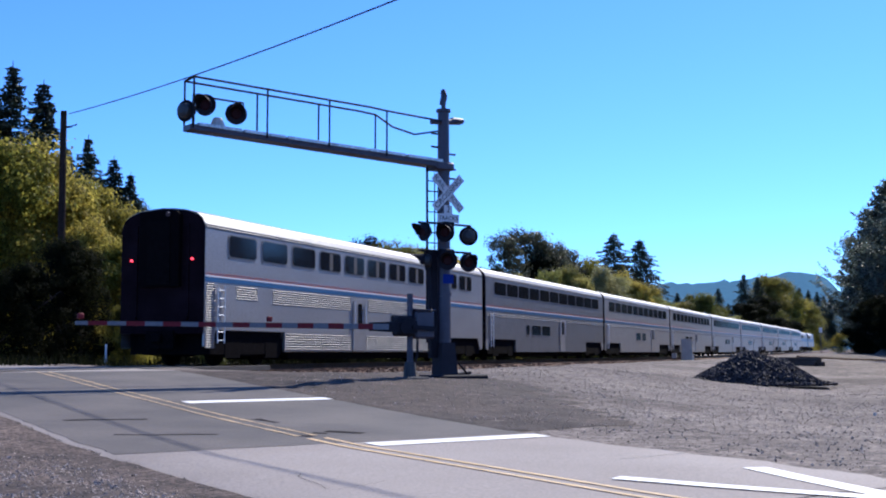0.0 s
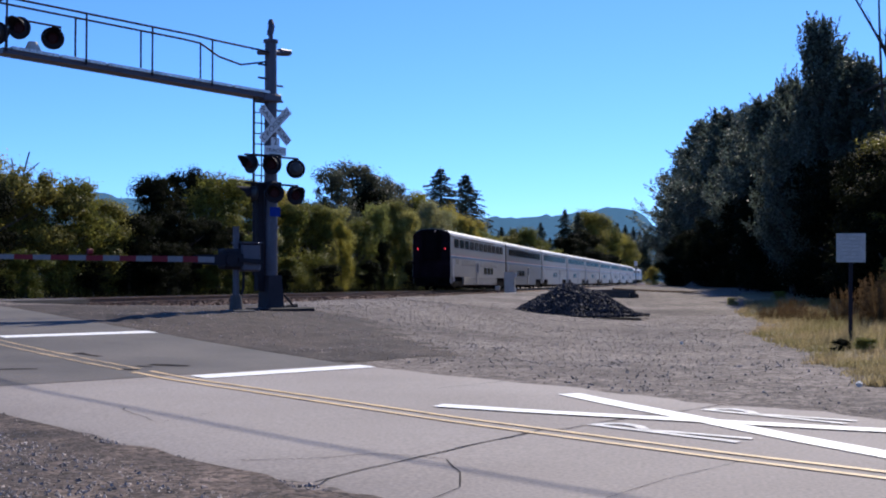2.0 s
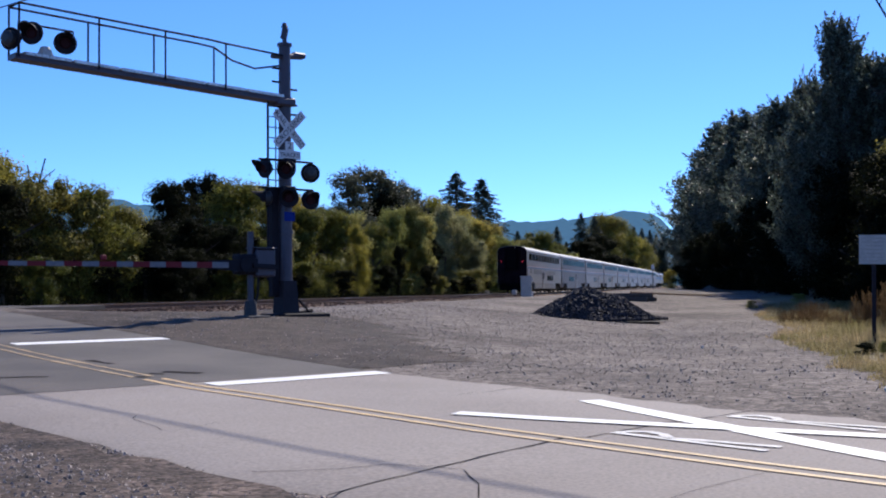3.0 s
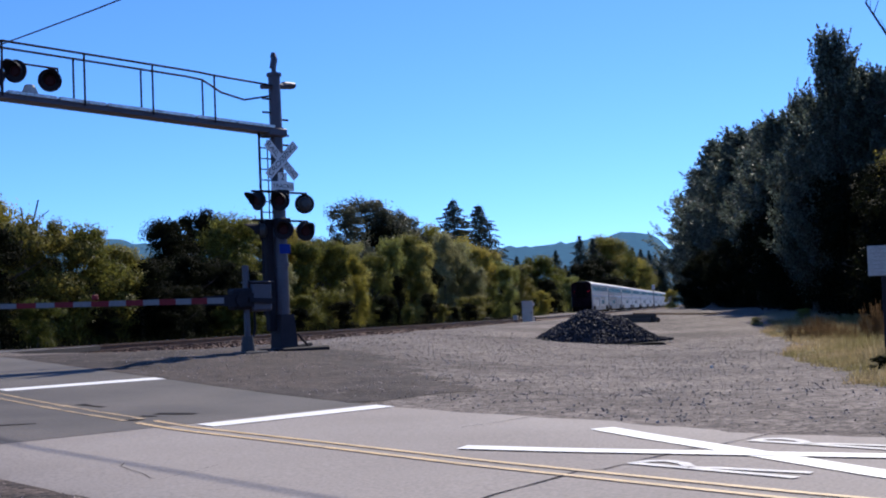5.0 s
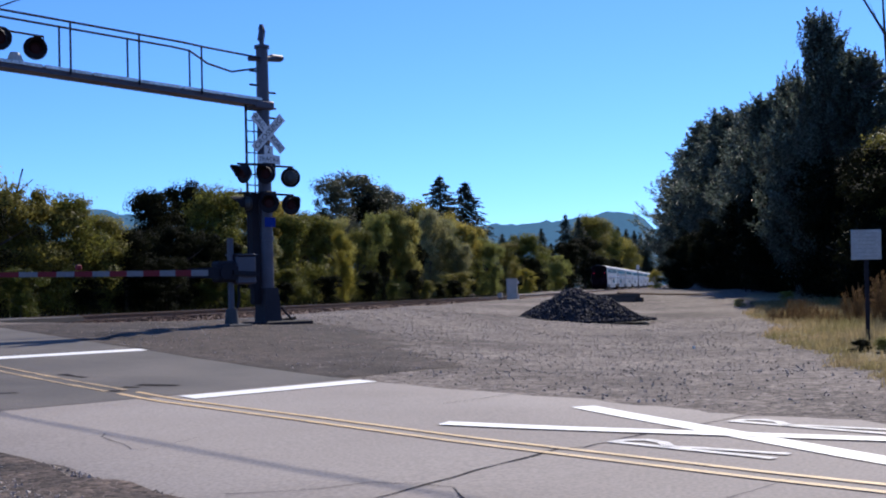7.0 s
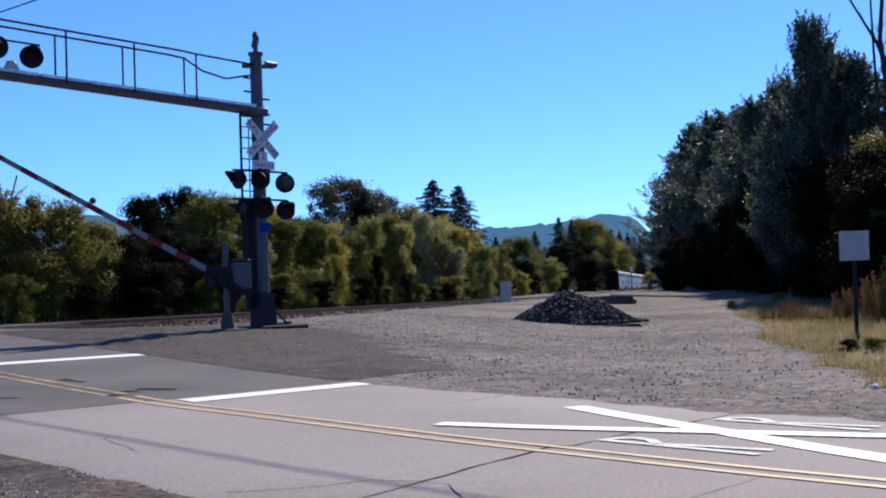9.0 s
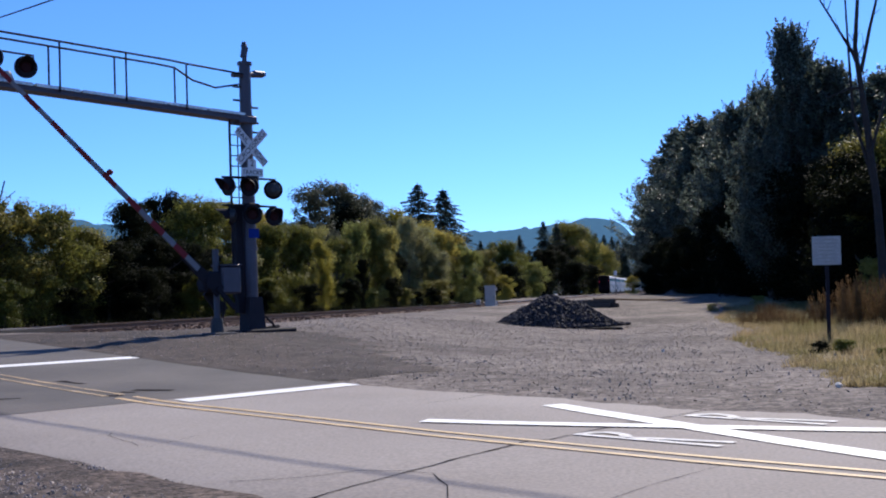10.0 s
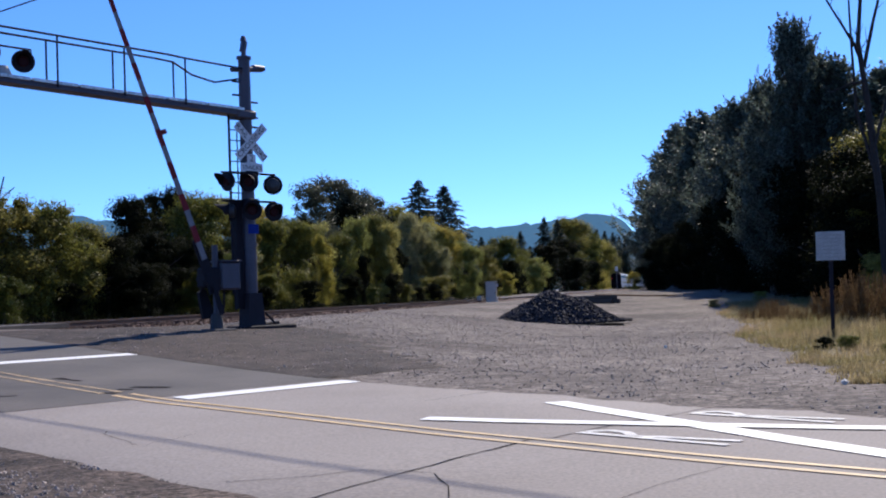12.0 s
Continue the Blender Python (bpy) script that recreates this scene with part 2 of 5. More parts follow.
# ---------------------------------------------------------------- mesh helpers
class Geo:
    """Vertices and faces gathered piece by piece."""

    def __init__(self):
        self.v, self.f = [], []

    def add(self, verts, faces):
        n = len(self.v)
        self.v.extend(verts)
        self.f.extend([tuple(i + n for i in f) for f in faces])
        return self

    def box(self, x0, x1, y0, y1, z0, z1, m=None, bevel=0.0):
        if bevel:
            b = min(bevel, (x1 - x0) / 2.1, (y1 - y0) / 2.1, (z1 - z0) / 2.1)
            pts = []
            for sx, xa in ((-1, x0), (1, x1)):
                for sy, ya in ((-1, y0), (1, y1)):
                    for sz, za in ((-1, z0), (1, z1)):
                        pts += [(xa, ya - sy * b, za - sz * b), (xa - sx * b, ya, za - sz * b), (xa - sx * b, ya - sy * b, za)]
            bm = bmesh.new()
            for p in pts:
                bm.verts.new(p)
            bmesh.ops.convex_hull(bm, input=bm.verts[:])
            bm.verts.index_update()
            vs = [tuple(v.co) for v in bm.verts]
            fs = [tuple(v.index for v in f.verts) for f in bm.faces]
            bm.free()
        else:
            vs = [(x, y, z) for x in (x0, x1) for y in (y0, y1) for z in (z0, z1)]
            fs = [(0, 1, 3, 2), (4, 6, 7, 5), (0, 4, 5, 1), (2, 3, 7, 6), (0, 2, 6, 4), (1, 5, 7, 3)]
        if m is not None:
            vs = [tuple(m @ Vector(p)) for p in vs]
        return self.add(vs, fs)

    def tube(self, a, b, r0, r1=None, n=8, caps=True):
        a, b = Vector(a), Vector(b)
        r1 = r0 if r1 is None else r1
        q = (b - a).to_track_quat("Z", "Y")
        vs = []
        for p, r in ((a, r0), (b, r1)):
            vs += [tuple(p + q @ Vector((r * math.cos(2 * math.pi * i / n), r * math.sin(2 * math.pi * i / n), 0))) for i in range(n)]
        fs = [(i, (i + 1) % n, n + (i + 1) % n, n + i) for i in range(n)]
        if caps:
            fs += [tuple(range(n))[::-1], tuple(range(n, 2 * n))]
        return self.add(vs, fs)

    def line(self, pts, r, n=6):
        pts, rings = [Vector(p) for p in pts], []
        for i, p in enumerate(pts):
            d = (pts[min(i + 1, len(pts) - 1)] - pts[max(i - 1, 0)]).normalized()
            q = d.to_track_quat("Z", "Y")
            rings.append([tuple(p + q @ Vector((r * math.cos(2 * math.pi * k / n), r * math.sin(2 * math.pi * k / n), 0))) for k in range(n)])
        fs = [(j * n + i, j * n + (i + 1) % n, (j + 1) * n + (i + 1) % n, (j + 1) * n + i) for j in range(len(pts) - 1) for i in range(n)]
        fs += [tuple(range(n))[::-1], tuple(range((len(pts) - 1) * n, len(pts) * n))]
        return self.add([v for ring in rings for v in ring], fs)

    def sweep(self, profile, y0, y1, cap=True):
        """A closed outline in x and z, drawn out along y."""
        n = len(profile)
        vs = [(x, y0, z) for x, z in profile] + [(x, y1, z) for x, z in profile]
        fs = [(i, (i + 1) % n, n + (i + 1) % n, n + i) for i in range(n)]
        if cap:
            fs += [tuple(range(n))[::-1], tuple(range(n, 2 * n))]
        return self.add(vs, fs)

    def prism(self, outline, axis, d0, d1):
        """An outline in the two other axes, thick from d0 to d1 along the axis."""
        n = len(outline)
        def put(p, d):
            return {"x": (d, p[0], p[1]), "y": (p[0], d, p[1]), "z": (p[0], p[1], d)}[axis]
        vs = [put(p, d0) for p in outline] + [put(p, d1) for p in outline]
        fs = [(i, (i + 1) % n, n + (i + 1) % n, n + i) for i in range(n)] + [tuple(range(n))[::-1], tuple(range(n, 2 * n))]
        return self.add(vs, fs)

    def stone(self, c, r, rng):
        o = [(1, 0, 0), (-1, 0, 0), (0, 1, 0), (0, -1, 0), (0, 0, 1), (0, 0, -1)]
        k = [rng.uniform(0.65, 1.2) for _ in o]
        m = Euler((rng.uniform(0, 6), rng.uniform(0, 6), rng.uniform(0, 6))).to_matrix()
        vs = [tuple(Vector(c) + m @ (Vector(p) * r * s)) for p, s in zip(o, k)]
        return self.add(vs, [(4, 0, 2), (4, 2, 1), (4, 1, 3), (4, 3, 0), (5, 2, 0), (5, 1, 2), (5, 3, 1), (5, 0, 3)])

    def mesh(self, name, material, smooth=False):
        me = bpy.data.meshes.new(name)
        me.from_pydata(self.v, [], self.f)
        me.materials.append(material)
        bm = bmesh.new()
        bm.from_mesh(me)
        bmesh.ops.recalc_face_normals(bm, faces=bm.faces[:]) if len(self.f) < 4000 else None
        bm.to_mesh(me)
        bm.free()
        if smooth:
            me.polygons.foreach_set("use_smooth", [True] * len(me.polygons))
        return me


def part(name, g, material, parent=None, label="", smooth=False, at=None):
    ob = new(name, g.mesh(name, material, smooth) if isinstance(g, Geo) else g)
    if parent:
        ob.parent = parent
    if at is not None:
        ob.matrix_basis = at
    if label:
        ob["label"] = label
    return ob


def thing(name, m, label, category, group="", kind=""):
    ob = new(name)
    ob.empty_display_size = 0.3
    ob.matrix_basis = m
    return tagged(ob, label, category, group, kind)


# ---------------------------------------------------------------- plan
ROAD_AZ = 56.0                                   # the road runs this many degrees to the left of +y
DR = Vector((-math.sin(radians(ROAD_AZ)), math.cos(radians(ROAD_AZ)), 0))
PR = Vector((math.cos(radians(ROAD_AZ)), math.sin(radians(ROAD_AZ)), 0))
C_NEAR, C_YELLOW, C_FAR = 4.5, 7.66, 10.98         # near edge, centre line and far edge of the road
TRACK_X, RAIL_Z = -21.28, 0.96
PROFILE = [(-400, 0), (5, 0.0), (8, 0.03), (10.5, 0.08), (13.2, 0.13), (16, 0.26), (18, 0.37), (20, 0.49), (22.5, 0.63), (24.7, 0.77), (27.6, 0.93), (34, 0.96), (44, 0.95), (60, 0.95), (900, 0.95)]


def smooth(a, b, x):
    t = min(1.0, max(0.0, (x - a) / (b - a)))
    return t * t * (3 - 2 * t)


def road_z(u):
    for (a, za), (b, zb) in zip(PROFILE, PROFILE[1:]):
        if u <= b:
            return za + (zb - za) * max(0.0, (u - a) / (b - a))
    return PROFILE[-1][1]


def grade(y):
    return 0.0032 * max(0.0, y - 130.0) * smooth(110, 200, y)


def bank_z(x, y):
    rise = 0.75 * smooth(34, 92, y) * smooth(-13.0, -2.0, x) + 0.45 * smooth(45, 105, y) * smooth(-15.0, -7.0, x)
    return 0.80 * smooth(-2.0, -13.0, x) * smooth(-60, 0, y + 40) + rise + grade(y)


def ground_z(x, y):
    u, c = DR.x * x + DR.y * y, PR.x * x + PR.y * y
    k = smooth(-6, 3.5, c) * smooth(17.0, 11.8, c)
    z = road_z(u) * k + bank_z(x, y) * (1 - k)
    n = 0.05 * noise.noise((x * 0.3, y * 0.3, 0)) + 0.03 * noise.noise((x * 1.1, y * 1.1, 3))
    lane = smooth(3.2, 4.3, c) * smooth(12.4, 11.3, c)
    return z + n * (1 - lane) - 0.02 * lane - 0.34 * smooth(8.0, 3.3, abs(x - TRACK_X)) * (1 - k)


def on_road(u, c, dz=0.0):
    p = DR * u + PR * c
    return Vector((p.x, p.y, road_z(u) + dz))


def rd(u, c, z=None, turn=0.0):
    """A pose beside the road: x to the road's right, y along it."""
    p = DR * u + PR * c
    return pose(p.x, p.y, ground_z(p.x, p.y) if z is None else z, 0, 0, ROAD_AZ + turn)


def polar(az, d):
    return d * math.sin(radians(az)), d * math.cos(radians(az))


# ---------------------------------------------------------------- ground
def axis(lo, hi, fine_lo, fine_hi, step):
    xs, x, s = [], fine_lo, step
    while x < fine_hi:
        xs.append(x)
        x += step
    up, s = [fine_hi], step
    while up[-1] < hi:
        s *= 1.22
        up.append(min(hi, up[-1] + s))
    dn, s = [fine_lo], step
    while dn[-1] > lo:
        s *= 1.22
        dn.append(max(lo, dn[-1] - s))
    return sorted(set(dn[1:] + xs + up))


def build_ground():
    xs, ys = axis(-2600, 2600, -34, 12, 0.5), axis(-1500, 3200, 2, 70, 0.5)
    g = Geo()
    g.v = [(x, y, ground_z(x, y)) for y in ys for x in xs]
    n = len(xs)
    g.f = [(j * n + i, j * n + i + 1, (j + 1) * n + i + 1, (j + 1) * n + i) for j in range(len(ys) - 1) for i in range(n - 1)]
    tagged(part("ground", g, M["gravel"], smooth=True), "grey-brown compacted gravel ground beside the railway", "ground", kind="structure")


def strip(u0, u1, c0, c1, dz, material, name="road", step=1.0, wob=0.0, parent=None, label=""):
    g, us = Geo(), []
    n = max(1, int((u1 - u0) / step))
    cols = max(1, int((c1 - c0) / 1.2))
    across = [c0 + (c1 - c0) * j / cols for j in range(cols + 1)]
    if wob:
        across = [c0, c0 + 0.12] + across[1:-1] + [c1 - 0.12, c1]
    m = len(across) - 1
    for i in range(n + 1):
        u = u0 + (u1 - u0) * i / n
        for j, c in enumerate(across):
            if wob and j in (0, 1, m - 1, m):
                side = 0 if j < 2 else 1
                c += wob * noise.noise((u * 0.9, side * 7, 1)) + 0.5 * wob * noise.noise((u * 3.1, side * 5, 2))
            drop = 0.03 if wob and j in (0, m) and dz == 0 else 0
            g.v.append(tuple(on_road(u, c, dz - drop)))
    g.f = [(i * (m + 1) + j, i * (m + 1) + j + 1, (i + 1) * (m + 1) + j + 1, (i + 1) * (m + 1) + j) for i in range(n) for j in range(m)]
    return part(name, g, material, parent, label, smooth=True)


def ribbon(pts, w, dz, material, name, parent=None, ragged=0.0, seed=1):
    """A flat band along points (u, c) on the road."""
    rng, g = random.Random(seed), Geo()
    fine = []
    for (a, b), (c, d) in zip(pts, pts[1:]):
        n = max(1, int(math.hypot(c - a, d - b) / 0.3))
        fine += [(a + (c - a) * i / n, b + (d - b) * i / n) for i in range(n)]
    fine.append(pts[-1])
    for i, (u, c) in enumerate(fine):
        p, q = fine[max(0, i - 1)], fine[min(len(fine) - 1, i + 1)]
        d = Vector((q[0] - p[0], q[1] - p[1])).normalized()
        j = rng.uniform(-ragged, ragged)
        ww = w * (1 + (rng.uniform(-0.5, 0.5) if ragged else 0))
        for s in (-0.5, 0.5):
            g.v.append(tuple(on_road(u - d.y * (s * ww + j), c + d.x * (s * ww + j), dz)))
    g.f = [(2 * i, 2 * i + 1, 2 * i + 3, 2 * i + 2) for i in range(len(fine) - 1)]
    return part(name, g, material, parent)


def build_road():
    road = strip(-60, 120, C_NEAR, C_FAR, 0.0, M["asphalt"], wob=0.22, step=0.25)
    tagged(road, "pale worn asphalt two-lane road with cracks", "road", kind="structure")
    p = strip(13.6, 27.5, C_NEAR + 0.15, C_FAR - 0.1, 0.004, M["patch"], "resurfaced_patch", wob=0.1, step=0.25)
    tagged(p, "darker resurfaced asphalt leading up to the railway crossing", "road", kind="structure")
    for k, c in enumerate((C_YELLOW - 0.13, C_YELLOW + 0.13)):
        tagged(ribbon([(-40, c), (-10, c), (14.2, c)], 0.085, 0.008, M["yellow_paint"], "centre_line"), "faded yellow painted road centre line", "road marking", "double centre line", "structure")
        tagged(ribbon([(14.5, c), (17.5, c - 0.06), (27.5, c - 0.06)], 0.08, 0.009, M["yellow_worn"], "centre_line", ragged=0.006), "nearly worn-off yellow road centre line", "road marking", "double centre line", "structure")
    for u in (13.25, 19.7):
        tagged(strip(u - 0.2, u + 0.2, C_YELLOW + 0.3, C_FAR - 0.12, 0.009, M["white_paint"], "stop_line", step=0.3), "bright white painted stop line across the lane", "road marking", "stop lines", "structure")


def build_apron():
    """Dirt-darkened asphalt and fine ballast spilled between the road and the signal."""
    g, nu, nc = Geo(), 220, 40
    for i in range(nu + 1):
        for j in range(nc + 1):
            u = 13.9 + 13.5 * i / nu
            wide = 3.2 + 4.8 * smooth(13.9, 24, u) + 0.7 * noise.noise((u * 0.5, 0, 4)) + 0.8 * noise.noise((u * 1.6, 0, 8)) + 0.6 * noise.noise((u * 4.3, 0, 6)) + 0.4 * noise.noise((u * 9.0, 0, 2))
            c = C_FAR - 0.25 + wide * j / nc
            p = DR * u + PR * c
            z = max(ground_z(p.x, p.y), road_z(u) if c < C_FAR + 0.2 else -9)
            g.v.append((p.x, p.y, z + (0.008 if 0 < i < nu and 0 < j < nc else -0.04)))
    g.f = [(i * (nc + 1) + j, i * (nc + 1) + j + 1, (i + 1) * (nc + 1) + j + 1, (i + 1) * (nc + 1) + j) for i in range(nu) for j in range(nc)]
    tagged(part("apron", g, M["apron"], smooth=True), "dark dusty asphalt and fine gravel apron by the signal", "pavement", kind="structure")


def build_shoulder():
    """Spilled ballast on the bank beside the track."""
    g, ny, nx = Geo(), 150, 10
    for i in range(ny + 1):
        y = 29.5 + 190.0 * (i / ny) ** 1.6
        w = 2.2 + 0.7 * noise.noise((y * 0.3, 0, 12)) + 0.3 * noise.noise((y * 1.3, 0, 15))
        for j in range(nx + 1):
            x = TRACK_X + 2.6 + w * j / nx
            g.v.append((x, y, ground_z(x, y) + (0.012 if 0 < j < nx else -0.04)))
    g.f = [(i * (nx + 1) + j, i * (nx + 1) + j + 1, (i + 1) * (nx + 1) + j + 1, (i + 1) * (nx + 1) + j) for i in range(ny) for j in range(nx)]
    tagged(part("ballast_shoulder", g, M["ballast"], smooth=True), "rust-brown spilled ballast along the track", "ballast", kind="structure")


build_ground()
build_road()
build_apron()
build_shoulder()


def near_shoulder():
    g, nu, nc = Geo(), 70, 22
    for i in range(nu + 1):
        for j in range(nc + 1):
            u, c = -8 + 38.0 * i / nu, C_NEAR - 0.12 - 10.0 * j / nc
            if j == 0:
                c += 0.18 * noise.noise((u * 1.4, 3, 3)) + 0.1 * noise.noise((u * 4.0, 1, 3)) + 0.12
            p = DR * u + PR * c
            g.v.append((p.x, p.y, max(ground_z(p.x, p.y), road_z(u) if j == 0 else -9) + (0.010 if 0 < i < nu and 0 < j < nc else 0.004 if j == 0 else -0.03)))
    g.f = [(i * (nc + 1) + j, i * (nc + 1) + j + 1, (i + 1) * (nc + 1) + j + 1, (i + 1) * (nc + 1) + j) for i in range(nu) for j in range(nc)]
    tagged(part("gravel_shoulder", g, M["shoulder"], smooth=True), "dark brown gravel shoulder along the road edge", "road shoulder", kind="structure")


near_shoulder()

# ---------------------------------------------------------------- railway track
def build_track():
    y0, y1 = -160, 900
    def z(y):
        return RAIL_Z + grade(y)
    ys = [y0 + 10 * i for i in range(int((y1 - y0) / 10) + 1)]
    prof = [(-3.4, -0.75), (-2.0, -0.22), (-1.5, -0.20), (1.5, -0.20), (2.0, -0.22), (3.4, -0.62)]
    g = Geo()
    for y in ys:
        g.v += [(TRACK_X + x, y, z(y) + dz) for x, dz in prof]
    n = len(prof)
    g.f = [(j * n + i, j * n + i + 1, (j + 1) * n + i + 1, (j + 1) * n + i) for j in range(len(ys) - 1) for i in range(n - 1)]
    tagged(part("ballast_bed", g, M["ballast"], smooth=True), "rust-brown crushed stone ballast bed under the track", "ballast", kind="structure")
    for k, s in enumerate((-0.75, 0.75)):
        g, h = Geo(), Geo()
        for a, b in zip(ys, ys[1:]):
            for gg, x0, x1, d0, d1 in ((g, -0.07, 0.07, -0.18, -0.15), (g, -0.012, 0.012, -0.15, -0.04), (g, -0.036, 0.036, -0.04, -0.004), (h, -0.034, 0.034, -0.0035, 0.0)):
                xa, xb = TRACK_X + s + x0, TRACK_X + s + x1
                gg.add([(xa, a, z(a) + d0), (xb, a, z(a) + d0), (xb, a, z(a) + d1), (xa, a, z(a) + d1), (xa, b, z(b) + d0), (xb, b, z(b) + d0), (xb, b, z(b) + d1), (xa, b, z(b) + d1)],
                       [(0, 1, 5, 4), (1, 2, 6, 5), (2, 3, 7, 6), (3, 0, 4, 7)])
        r = part("rail", g, M["rail"])
        tagged(r, "rusty steel rail with a bright worn head", "rail", "rails of the track", "structure")
        part("rail_head", h, M["rail_top"], r)
    g = Geo().box(-1.3, 1.3, -0.115, 0.115, -0.18, -0.0, bevel=0.02)
    me = g.mesh("tie", M["tie"])
    bed = bpy.data.objects["ballast_bed"]
    y, i = 22.0, 0
    while i < 290:
        part("tie", me, None, bed, at=pose(TRACK_X, y, z(y) - 0.165, 0, 0, 0))
        y += 0.53
        i += 1
    # crossing panels between and beside the rails
    for k, (xa, xb) in enumerate(((-2.0, -0.84), (-0.66, 0.66), (0.84, 2.0))):
        g = Geo().prism([(TRACK_X + xa, 21.8), (TRACK_X + xb, 20.9), (TRACK_X + xb, 33.4), (TRACK_X + xa, 34.3)], "z", RAIL_Z - 0.15, RAIL_Z - 0.006)
        tagged(part("crossing_panel", g, M["patch"]), "dark asphalt crossing panel beside the rails", "crossing panel", "crossing panels", "structure")


build_track()


# ---------------------------------------------------------------- train
CAR = 25.91
BODY = [(-1.55, 1.12), (1.55, 1.12), (1.55, 4.22), (-1.55, 4.22)]
ROOF = [(-1.545, 4.221), (1.545, 4.221), (1.53, 4.40), (1.44, 4.57), (1.24, 4.73), (0.85, 4.85), (0.4, 4.91), (0, 4.93), (-0.4, 4.91), (-0.85, 4.85), (-1.24, 4.73), (-1.44, 4.57), (-1.53, 4.40)]


def bogie(parent, y):
    b = part("bogie", Geo().box(-1.42, 1.42, y - 2.1, y + 2.1, 0.34, 0.92, bevel=0.06).box(-1.38, -1.12, y - 0.5, y + 0.5, 0.3, 0.55).box(1.12, 1.38, y - 0.5, y + 0.5, 0.3, 0.55)
             .box(1.40, 1.47, y - 1.7, y - 0.8, 0.25, 0.75).box(1.40, 1.47, y + 0.8, y + 1.7, 0.25, 0.75), M["black"], parent, "black steel bogie")
    for dy in (-1.3, 1.3):
        for x in (-0.80, 0.80):
            part("wheel", Geo().tube((x - 0.07, y + dy, 0.457), (x + 0.07, y + dy, 0.457), 0.457, n=20).tube((x + 0.05, y + dy, 0.457), (x + 0.3, y + dy, 0.457), 0.16, n=10), M["black"], b)
    return b


def window(parent, y0, y1, z0, z1, curtain=False, name="window"):
    """A rounded pane in a gasket, on the camera's side and on the other one."""
    def rounded(a, b, c, d, r=0.09):
        return [(a + r, c), (b - r, c), (b, c + r), (b, d - r), (b - r, d), (a + r, d), (a, d - r), (a, c + r)]
    for s in (1, -1):
        w = part(name, Geo().prism(rounded(y0 - 0.05, y1 + 0.05, z0 - 0.05, z1 + 0.05), "x", s * 1.551, s * 1.566), M["gasket"], parent)
        part("pane", Geo().prism(rounded(y0, y1, z0, z1), "x", s * 1.562, s * 1.572), M["glass"], w)
        if curtain and s > 0:
            for q in (0.45,):
                a = y0 + (y1 - y0) * q
                part("curtain", Geo().box(1.5725, 1.574, a, a + 0.26, z0 + 0.02, z1 - 0.02), M["curtain"], w)


